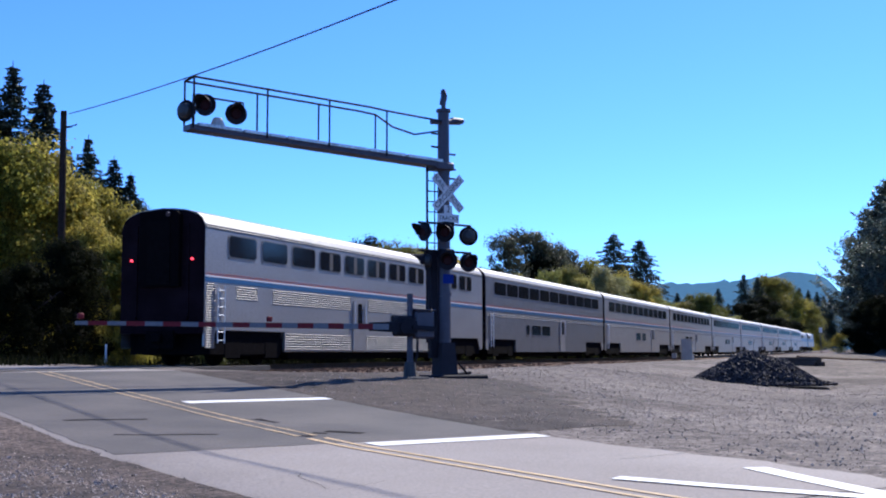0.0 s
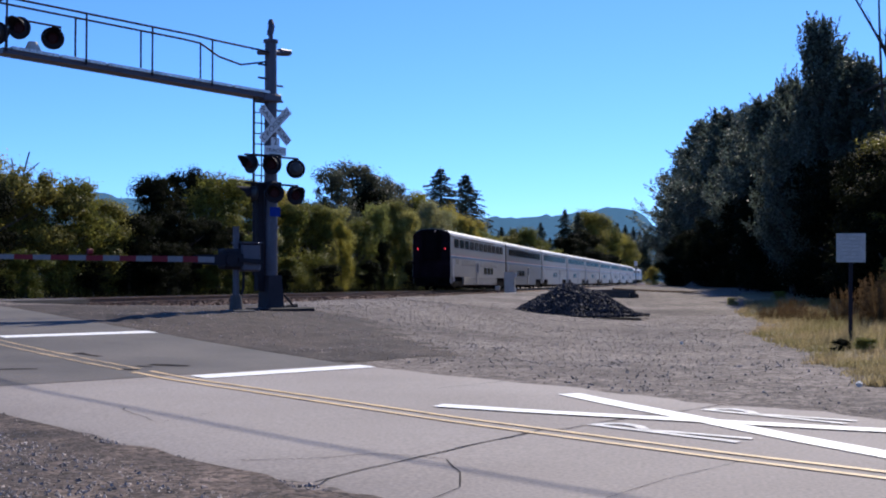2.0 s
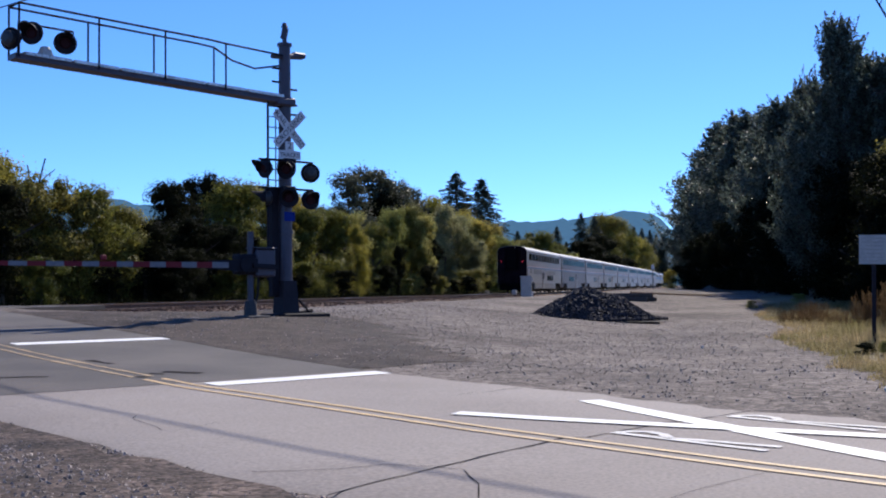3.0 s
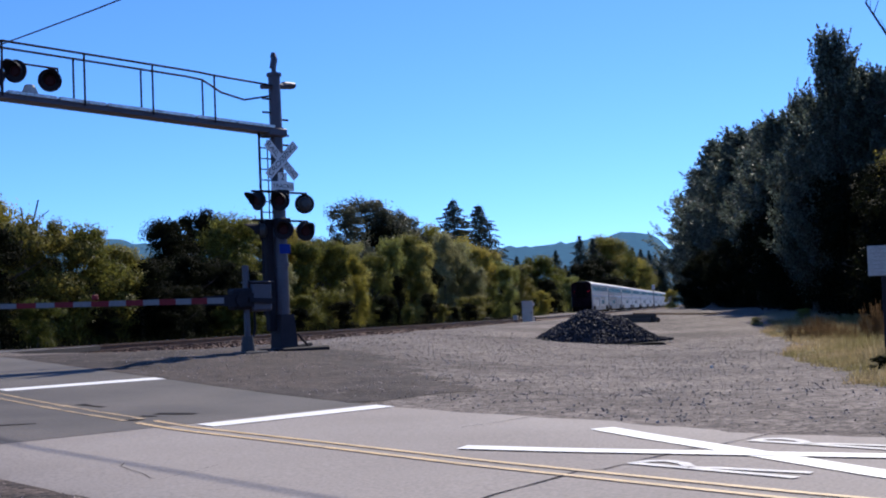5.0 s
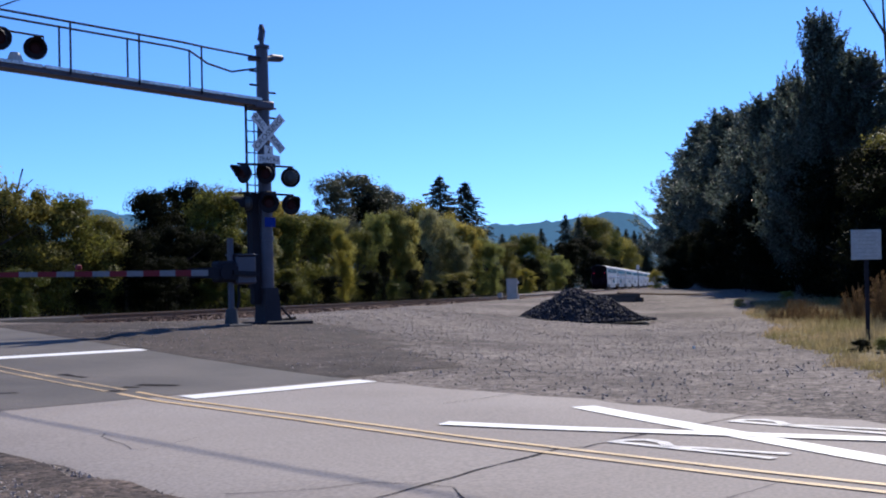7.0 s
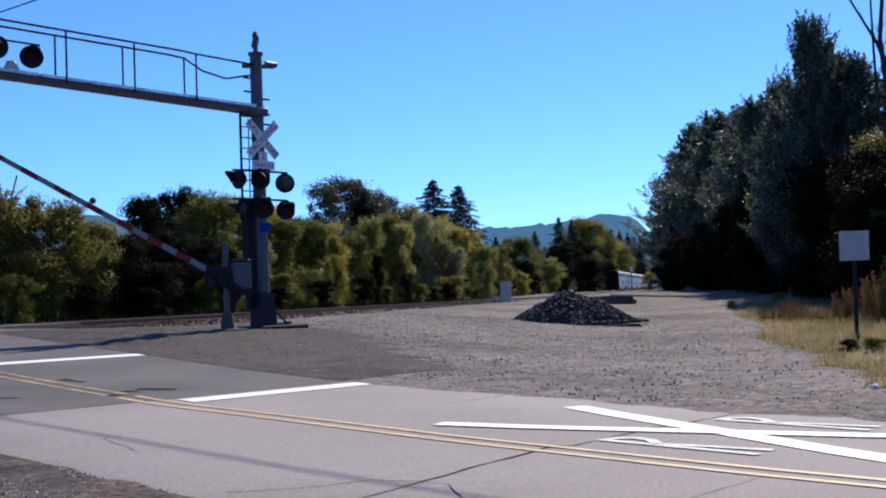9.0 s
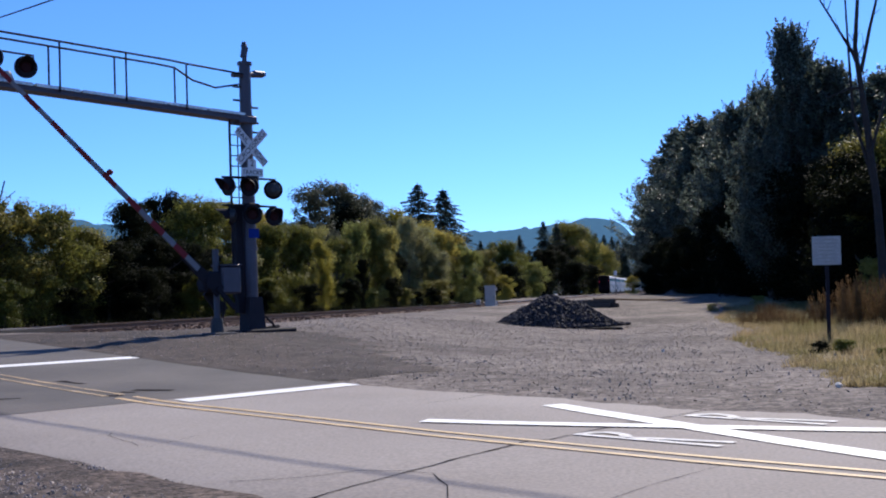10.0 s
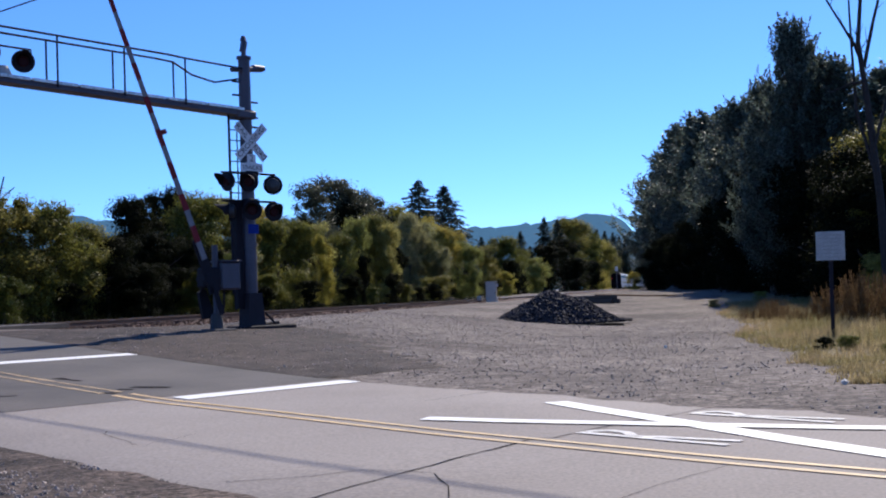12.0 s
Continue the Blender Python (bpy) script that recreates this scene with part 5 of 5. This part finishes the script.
# beyond the track: front row of bushy trees
for kind, az, el, x, w in (
    ("dark", -34.6, 4.9, -31, 1.1), ("bush", -33.0, 5.2, -32, 1.1), ("bush", -31.2, 4.7, -31, 1.2), ("bush", -29.6, 4.2, -31, 1.2), ("dark", -28.2, 3.2, -30, 1.3),
    ("dark", -26.9, 5.2, -38, 1.0), ("dark", -25.3, 5.6, -39, 1.0), ("dark", -25.9, 3.2, -31, 1.2), ("bush", -24.0, 4.8, -36, 1.0), ("bush", -22.6, 5.3, -37, 0.95), ("yellow", -21.2, 4.4, -36, 0.9),
    ("dark", -24.6, 2.9, -31, 1.0), ("bush", -23.0, 1.5, -28.6, 0.9), ("bush", -22.2, 2.2, -29.5, 0.8), ("sage", -21.6, 2.9, -31, 0.8), ("dark", -23.4, 2.9, -33, 1.0), ("bush", -20.3, 3.9, -33, 0.9), ("bush", -19.4, 3.7, -34, 0.8), ("bright", -18.3, 3.5, -33, 0.75), ("yellow", -18.0, 2.9, -31, 0.6), ("bush", -17.2, 3.0, -35, 0.8), ("bright", -16.3, 3.6, -34, 0.75), ("dark", -15.9, 2.0, -32, 0.6),
    ("bush", -15.3, 3.9, -34, 0.8), ("bright", -14.6, 3.3, -32, 0.7), ("sage", -13.6, 3.7, -36, 0.8), ("dark", -14.3, 2.2, -32, 0.9), ("sage", -12.9, 3.3, -35, 0.9), ("sage", -12.2, 2.3, -33, 1.0), ("yellow", -12.1, 3.2, -40, 1.0), ("bright", -11.2, 2.7, -38, 1.0),
    ("bright", -10.5, 2.2, -35, 0.9), ("bush", -9.8, 2.4, -40, 1.0), ("bush", -9.0, 2.7, -42, 1.1), ("dark", -8.6, 1.5, -36, 1.2), ("bush", -8.0, 2.0, -44, 1.0), ("yellow", -8.9, 1.0, -33, 1.3), ("bright", -7.4, 1.6, -38, 1.2),
    ("thin", -18.4, 5.2, -62, 0.9), ("thin", -17.3, 5.5, -64, 1.1), ("thin", -16.3, 5.5, -62, 1.1), ("thin", -15.6, 5.2, -64, 1.0), ("dark", -16.7, 4.4, -62, 1.0), ("dark", -15.2, 4.2, -64, 0.9), ("yellow", -14.4, 4.2, -62, 1.1), ("yellow", -13.6, 4.0, -60, 1.1), ("dark", -19.2, 4.0, -60, 1.0),
    ("yellow", -12.6, 3.7, -58, 1.1), ("yellow", -11.7, 3.2, -58, 1.2), ("dark", -20.6, 3.7, -58, 1.0)):
    by_angle(kind, az, el, x=x, width=w * trng.uniform(0.75, 1.0))
# near-black backdrop trees, put in for the shaded gaps between the front ones
for k in range(22):
    by_angle("dark", -33.5 + 1.2 * k, (4.4 - 0.105 * k) * trng.uniform(0.6, 0.85), x=-44 - 2 * (k % 3), width=0.95)
for az, el, x in ((-13.03, 5.82, -64), (-11.77, 5.49, -64), (-10.0, 2.9, -80), (-9.3, 2.8, -80), (-8.05, 3.1, -70), (-6.85, 3.75, -44), (-6.2, 3.6, -42)):
    by_angle("fir", az, el * 1.02, x=x, width=1.75 if az < -11 else 1.15)
for kind, az, el, x, w in (("dark", -6.7, 2.2, -38, 1.3), ("dark", -6.0, 2.4, -36, 1.2), ("bush", -5.6, 3.2, -40, 0.9), ("bush", -5.0, 2.9, -38, 1.0), ("yellow", -4.4, 2.6, -37, 1.0), ("bush", -4.0, 2.3, -36, 0.9), ("dark", -5.3, 1.6, -31, 1.2), ("dark", -4.6, 1.4, -31, 1.2), ("bush", -3.6, 1.7, -38, 1.0)):
    by_angle(kind, az, el, x=x, width=w)
for az, el, d in ((-3.9, 3.0, 760), (-3.5, 2.9, 800), (-3.2, 2.7, 820), (-2.9, 2.6, 800), (-7.6, 2.4, 600), (-4.3, 3.1, 780)):
    by_angle("fir", az, el, d=d)
# a closed thicket behind the row, near-black with shade painted into its leaves
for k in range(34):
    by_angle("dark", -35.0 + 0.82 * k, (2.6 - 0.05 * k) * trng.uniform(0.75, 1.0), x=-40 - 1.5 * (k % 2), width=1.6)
# low bushes at the foot of the row
for k in range(20):
    y = 44 + 110 * trng.random() ** 1.3
    plant(("bush", "dark")[k % 2], trng.uniform(-31.5, -28.3), y, trng.uniform(1.4, 3.4), trng.uniform(1.0, 1.5))
# left of the road beyond the crossing
for kind, az, el, d, w in (("yellow", -43.4, 9.2, 66, 0.9), ("yellow", -41.6, 8.6, 68, 0.9), ("yellow", -39.8, 7.7, 70, 0.9), ("yellow", -38.2, 7.1, 72, 0.9), ("yellow", -36.6, 6.6, 74, 0.9), ("yellow", -35.2, 6.0, 76, 0.9), ("yellow", -36.2, 4.4, 61, 1.0), ("yellow", -37.5, 5.2, 62, 0.9), ("yellow", -38.4, 5.8, 64, 0.8), ("bush", -36.9, 2.0, 58, 1.1),
                           ("dark", -42.6, 3.7, 54, 1.1), ("dark", -41.2, 4.0, 54, 1.0), ("dark", -39.6, 5.3, 56, 0.8), ("dark", -38.9, 4.7, 57, 0.7), ("dark", -44.0, 4.0, 54, 1.1)):
    by_angle(kind, az, el, d=d, width=w)
for az, el, d in ((-43.2, 12.2, 112), (-42.3, 13.2, 110), (-40.9, 12.5, 112), (-38.8, 10.1, 115), (-37.6, 9.2, 120), (-36.8, 8.5, 120), (-44.6, 13.5, 110), (-39.8, 9.6, 118)):
    by_angle("fir", az, el * 1.03, d=d, width=0.9)
for az, el, d in ((-37.9, 7.6, 125), (-36.9, 7.3, 128), (-36.0, 6.6, 130)):
    by_angle("thin", az, el, d=d, width=0.6)
# woods right of the gravel lane
for kind, x, y, h, w in (
    ("poplar", 6.15, 66, 15.9, 0.8), ("poplar", 7.6, 68, 14.2, 0.8), ("poplar", 4.9, 70, 13.2, 0.9), ("poplar", 7.2, 70, 14.6, 1.0), ("poplar", 8.4, 66, 13.6, 1.15), ("poplar", 4.2, 84, 14.3, 1.3), ("poplar", 4.0, 100, 16.2, 1.3), ("poplar", 1.9, 112, 17.6, 1.4), ("poplar", 0.2, 124, 18.4, 1.5), ("poplar", -1.8, 140, 17.5, 1.6), ("poplar", -3.4, 160, 15.0, 1.5),
    ("dark", 3.6, 96, 9.5, 1.1), ("dark", 5.0, 76, 9, 1.1), ("dark", 1.0, 118, 10, 1.2), ("dark", -1.0, 132, 10, 1.2), ("dark", -3.2, 150, 9, 1.2), ("dark", 7.2, 60, 8, 1.1), ("dark", 9.4, 58, 9, 1.1), ("poplar", 10.6, 64, 12.5, 1.3),
    ("bush", 8.5, 52, 8.5, 0.8), ("bush", 10.0, 49, 9.5, 0.9), ("bright", 7.3, 47, 2.6, 1.0), ("bright", 9.0, 45, 4.5, 0.9), ("yellow", 7.4, 50, 3.2, 1.2), ("dark", -4.6, 175, 8, 1.2), ("dark", -6.0, 210, 9, 1.3), ("poplar", -6.5, 215, 13, 1.4), ("yellow", -7.6, 170, 4.0, 1.4), ("dark", 2.2, 230, 12, 1.6), ("dark", -2.0, 236, 12, 1.6),
    ("poplar", 12.6, 60, 14, 1.4), ("dark", 12.0, 52, 8, 1.2), ("poplar", 6.5, 110, 17, 1.4), ("poplar", 5.0, 130, 18, 1.4)):
    plant(kind, x, y, h - 0.8 * ground_z(x, y), w)
# near-black undergrowth added to stand in for shade at the foot of these woods
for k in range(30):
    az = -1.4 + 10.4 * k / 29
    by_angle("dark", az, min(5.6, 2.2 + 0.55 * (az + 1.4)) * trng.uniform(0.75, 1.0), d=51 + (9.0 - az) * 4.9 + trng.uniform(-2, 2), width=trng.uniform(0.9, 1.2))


def dead_tree():
    x, y = polar(8.6, 44)
    t = thing("dead_tree", pose(x, y, ground_z(x, y) - 0.1), "bare dead tree with upright forked branches", "tree")
    g, rng = Geo(), random.Random(6)
    g.tube((0.42, 0, 0), (0.30, 0, 4.4), 0.17, 0.14, 9).tube((0.30, 0, 4.4), (0.0, 0, 8.2), 0.14, 0.11, 9)
    part("trunk", g, M["dead"], t)
    def fork(pts, r, twigs=4):
        b = Geo()
        for i, (p, q) in enumerate(zip(pts, pts[1:])):
            b.tube(p, q, r * (1 - 0.2 * i), r * (1 - 0.2 * (i + 1)), 6)
            for _ in range(twigs):
                s = Vector(p).lerp(Vector(q), rng.random())
                e = s + Vector((rng.uniform(-0.4, 0.4), rng.uniform(-0.4, 0.4), rng.uniform(0.3, 0.9)))
                b.tube(s, e, 0.018, 0.006, 4)
        part("branch", b, M["dead"], t)
    fork([(0.0, 0, 8.2), (-0.17, 0, 10.0), (0.0, 0, 11.7), (0.08, 0, 12.8), (0.05, 0, 14.2)], 0.11)
    fork([(-0.12, 0, 9.4), (-0.28, 0.05, 9.9), (-0.6, 0, 10.5), (-1.3, 0, 11.85), (-1.1, 0, 12.5)], 0.075, 2)
    fork([(0.25, 0.05, 5.0), (-0.33, 0.1, 7.5), (-0.39, 0.1, 10.0), (-0.41, 0.1, 12.1)], 0.075, 2)
    fork([(0.0, 0.05, 9.1), (0.39, 0.1, 10.7), (0.72, 0.1, 11.9), (0.75, 0.1, 12.6)], 0.075, 2)
    fork([(0.2, -0.1, 6.2), (0.9, -0.1, 8.6), (1.3, -0.1, 9.3)], 0.06, 3)
    fork([(-0.05, -0.1, 8.5), (-0.5, -0.15, 8.5), (-1.25, -0.2, 8.2)], 0.05, 2)
    x, y = polar(-33.4, 66)
    s = thing("bare_branch", pose(x, y, ground_z(x, y)), "bare grey branch rising from the trackside bushes", "branch")
    part("branch", Geo().line([(0, 0, 0), (0.2, 0, 5.5), (0.9, 0, 7.8)], 0.04).line([(0.2, 0, 5.5), (-0.2, 0, 7.5)], 0.03).line([(0.5, 0, 6.5), (1.5, 0, 7.2)], 0.025), M["dead"], s)


def wands(seed):
    """A shrub of unit height: many upright stems with seed heads and thin leaves."""
    rng, pr = np.random.default_rng(seed), random.Random(seed)
    g, pts = Geo(), []
    for i in range(75):
        a, r = pr.uniform(0, 6.283), 0.42 * math.sqrt(pr.random())
        h = pr.uniform(0.5, 1.0) * (1.05 - 0.55 * r)
        b = Vector((r * 0.7 * math.cos(a), r * 0.7 * math.sin(a), 0))
        e = Vector((r * 1.25 * math.cos(a) + pr.gauss(0, 0.05), r * 1.25 * math.sin(a) + pr.gauss(0, 0.05), h))
        g.tube(b, e, 0.006, 0.003, 4, caps=False)
        n = 85
        q = rng.random(n) ** 0.55
        pts.append(np.outer(1 - q, np.array(b)) + np.outer(q, np.array(e)) + rng.normal(size=(n, 3)) * (0.045 * (1.12 - q))[:, None])
    pts = np.concatenate(pts)
    pts[:, 2] = np.maximum(pts[:, 2], 0.01)
    nor = rng.normal(size=pts.shape)
    nor /= np.linalg.norm(nor, axis=1)[:, None]
    me = quads(pts, nor, rng.uniform(0.5, 1.3, len(pts)) * 0.014, 0.5, rng)
    me.materials.append(M["weed"])
    return g.mesh("stalk", M["weed"]), me


SHRUBS = [wands(90), wands(91), wands(92)]


def grasses():
    rng = np.random.default_rng(4)
    pr = random.Random(4)
    P, H, W = [], [], []
    def edge(y):
        return 1.75 + 0.3 * math.sin(y * 0.35) + 0.45 * noise.noise((0, y * 0.9, 6)) + 0.6 * smooth(21, 17, y)
    while len(P) < 80000:
        y = 15.5 + 45 * pr.random() ** 1.5
        x = edge(y) + 7.5 * pr.random() ** 1.1 - 0.3 * pr.random()
        if noise.noise((x * 0.8, y * 0.5, 5)) < -0.25 and pr.random() < 0.6:
            continue
        P.append((x, y, ground_z(x, y)))
        H.append((0.07 + 0.27 * pr.random() ** 1.6) * (0.5 + 0.5 * smooth(0, 1.6, x - edge(y))) * (1.3 if y > 24 else 1))
        W.append(0.005 + 0.008 * pr.random())
    P, H, W = np.array(P), np.array(H), np.array(W)
    n = len(P)
    a, lean = rng.uniform(0, 2 * np.pi, n), rng.normal(size=(n, 2)) * 0.3
    t = np.stack([np.cos(a), np.sin(a), 0 * a], 1) * W[:, None]
    tip = P + np.stack([lean[:, 0] * H, lean[:, 1] * H, H], 1)
    v = np.stack([P - t, P + t, tip], 1).reshape(-1, 3)
    me = bpy.data.meshes.new("dry_grass")
    me.from_pydata(v.tolist(), [], np.arange(3 * n).reshape(-1, 3).tolist())
    me.materials.append(M["grass"])
    tagged(part("dry_grass", me, None), "tall dry straw-coloured grass on the verge", "grass", kind="stuff")
    g = Geo()
    ys = [15 + 1.0 * i for i in range(60)]
    for y in ys:
        for k in range(9):
            x = edge(y) + 0.25 + 10.0 * k / 8
            g.v.append((x, y, ground_z(x, y) + 0.02 + 0.05 * smooth(0, 2, k)))
    g.f = [(j * 9 + i, j * 9 + i + 1, (j + 1) * 9 + i + 1, (j + 1) * 9 + i) for j in range(len(ys) - 1) for i in range(8)]
    tagged(part("verge", g, M["verge"], smooth=True), "dry grassy soil verge beside the gravel", "verge", kind="structure")
    # brown seed-head shrubs behind the sign
    for k, (x, y, h, w) in enumerate(((5.0, 36, 1.7, 0.8), (4.3, 38, 1.4, 0.9), (5.8, 35, 1.9, 0.8), (6.6, 34, 1.5, 0.9), (5.4, 39, 1.9, 0.8), (2.9, 41, 0.7, 1.6), (2.2, 43, 0.6, 1.8), (3.4, 38, 0.7, 1.6), (7.4, 37, 1.8, 0.9), (3.0, 44, 0.9, 1.4))):
        trunk, crown = SHRUBS[k % 3]
        ob = thing("dry_shrub", pose(x, y, ground_z(x, y) - 0.05, 0, 0, 40 * k), "rust-brown dry shrub in the grass", "shrub", "dry shrubs")
        ob.scale = (h * w, h * w, h)
        part("stalk", trunk, None, ob)
        part("crown", crown, None, ob)


def weed_clumps():
    for x, y, h, kind in ((2.55, 23.6, 0.42, "dark"), (2.95, 23.2, 0.5, "bush"), (3.5, 22.2, 0.35, "bush"), (5.2, 25.5, 0.9, "bright"), (6.2, 27.0, 1.3, "bright"), (5.8, 30.0, 1.1, "sage"), (6.6, 29.0, 1.6, "bright"), (1.2, 58.0, 0.6, "sage"), (3.6, 62.0, 0.9, "bright")):
        trunk, crown = KIT[kind][0]
        ob = thing("weed_clump", pose(x, y, ground_z(x, y) - 0.35 * h, 0, 0, 70 * x), "low leafy weed clump in the dry grass", "weed", "weed clumps")
        ob.scale = (h * 1.5, h * 1.5, h)
        part("stalk", trunk, None, ob)
        part("crown", crown, None, ob)


def sand_heap():
    x0, y0 = polar(-0.3, 96)
    t, g, n = thing("sand_heap", pose(x0, y0, ground_z(x0, y0)), "pale heap of sand under the trees at the lane's end", "sand heap"), Geo(), 24
    for j in range(n + 1):
        for i in range(n + 1):
            x, y = -1.4 + 2.8 * i / n, -1.4 + 2.8 * j / n
            r = math.hypot(x, y) / 1.3
            g.v.append((x, y, max(-0.15, 0.95 * (1 - r) * (1 + 0.15 * noise.noise((x * 2, y * 2, 4))))))
    g.f = [(j * (n + 1) + i, j * (n + 1) + i + 1, (j + 1) * (n + 1) + i + 1, (j + 1) * (n + 1) + i) for j in range(n) for i in range(n)]
    part("heap", g, M["gravel"], t, smooth=True)


def trackside_weeds():
    rng, P = random.Random(14), []
    g = Geo()
    for _ in range(6000):
        y = 20 + 150 * rng.random() ** 1.5
        x = rng.uniform(-32, -27.5)
        z, h, a = ground_z(x, y), rng.uniform(0.15, 0.55), rng.uniform(0, 6.28)
        w = 0.03
        g.add([(x - w * math.cos(a), y - w * math.sin(a), z), (x + w * math.cos(a), y + w * math.sin(a), z), (x + rng.gauss(0, 0.12), y + rng.gauss(0, 0.12), z + h)], [(0, 1, 2)])
    # the weeds take the shade-darkened leaf colour too
    tagged(part("trackside_weeds", g, M["leaf_shaded"]), "low green weeds along the foot of the trees", "weeds", kind="stuff")


dead_tree()
grasses()
weed_clumps()
sand_heap()
trackside_weeds()


# ---------------------------------------------------------------- far hills
def hills():
    m = mat("hazy_forested_hill", (0.010, 0.024, 0.030), 0.95, var=0.25, scale=0.012, fine=0.09, bump=0, spec=0.0)
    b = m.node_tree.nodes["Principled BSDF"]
    # blue emission stands in for the haze over the hills
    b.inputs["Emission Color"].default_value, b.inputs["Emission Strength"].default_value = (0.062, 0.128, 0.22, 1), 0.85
    ridge = [(-60, 5.0), (-45, 5.2), (-36, 4.7), (-29.2, 4.45), (-28.4, 4.25), (-24, 4.3), (-19.8, 4.15), (-15, 3.7), (-10.9, 3.35), (-8.6, 3.38), (-5.8, 3.6), (-4.9, 3.8), (-4.1, 3.8), (-3.3, 3.55), (-2.4, 2.95), (-1, 2.4), (4, 2.0), (15, 2.4), (40, 3.0)]
    g, D, rows = Geo(), 2100.0, 5
    azs = [-60 + 0.25 * i for i in range(401)]
    for k in range(rows):
        q = k / (rows - 1)
        for az in azs:
            for (a, ea), (c, ec) in zip(ridge, ridge[1:]):
                if a <= az <= c:
                    e = ea + (ec - ea) * smooth(a, c, az)
                    break
            d = D * (0.72 + 0.28 * q)
            x, y = polar(az, d)
            top = D * math.tan(radians(e)) + (6 * noise.noise((az * 1.1, 0, 0)) + 5 * noise.noise((az * 9.0, 2, 0)) if k == rows - 1 else 0)
            g.v.append((x, y, -2 + (top + EYE_Z + 2) * q ** 0.8))
    n = len(azs)
    g.f = [(k * n + i, k * n + i + 1, (k + 1) * n + i + 1, (k + 1) * n + i) for k in range(rows - 1) for i in range(n - 1)]
    tagged(part("far_hills", g, m, smooth=True), "distant forested hills on the horizon, blue haze put in as a glow", "hill", kind="structure")


hills()


# ---------------------------------------------------------------- what moves
def motions():
    for car, off in TRAIN:
        rows = []
        for t, s in TIMES:
            y = s + off
            z0, z1 = RAIL_Z + grade(y + 3.3), RAIL_Z + grade(y + 22.6)
            rows.append((t, pose(TRACK_X, y, z0, math.degrees(math.atan2(z1 - z0, 19.3)), 0, 0)))
        walk(car, rows)
    angles = [(0, 0), (2, 0), (4, 0), (6, 0), (7.2, 0), (7.6, 2), (8.0, 8), (8.5, 17.5), (9.0, 26), (9.5, 34), (10.0, 42), (10.5, 49.7), (11.0, 56.2), (11.5, 62.5), (12.0, 69)]
    walk(ARM, [(t, pose(-0.31, 0, 1.27, 0, a, 0)) for t, a in angles])


motions()
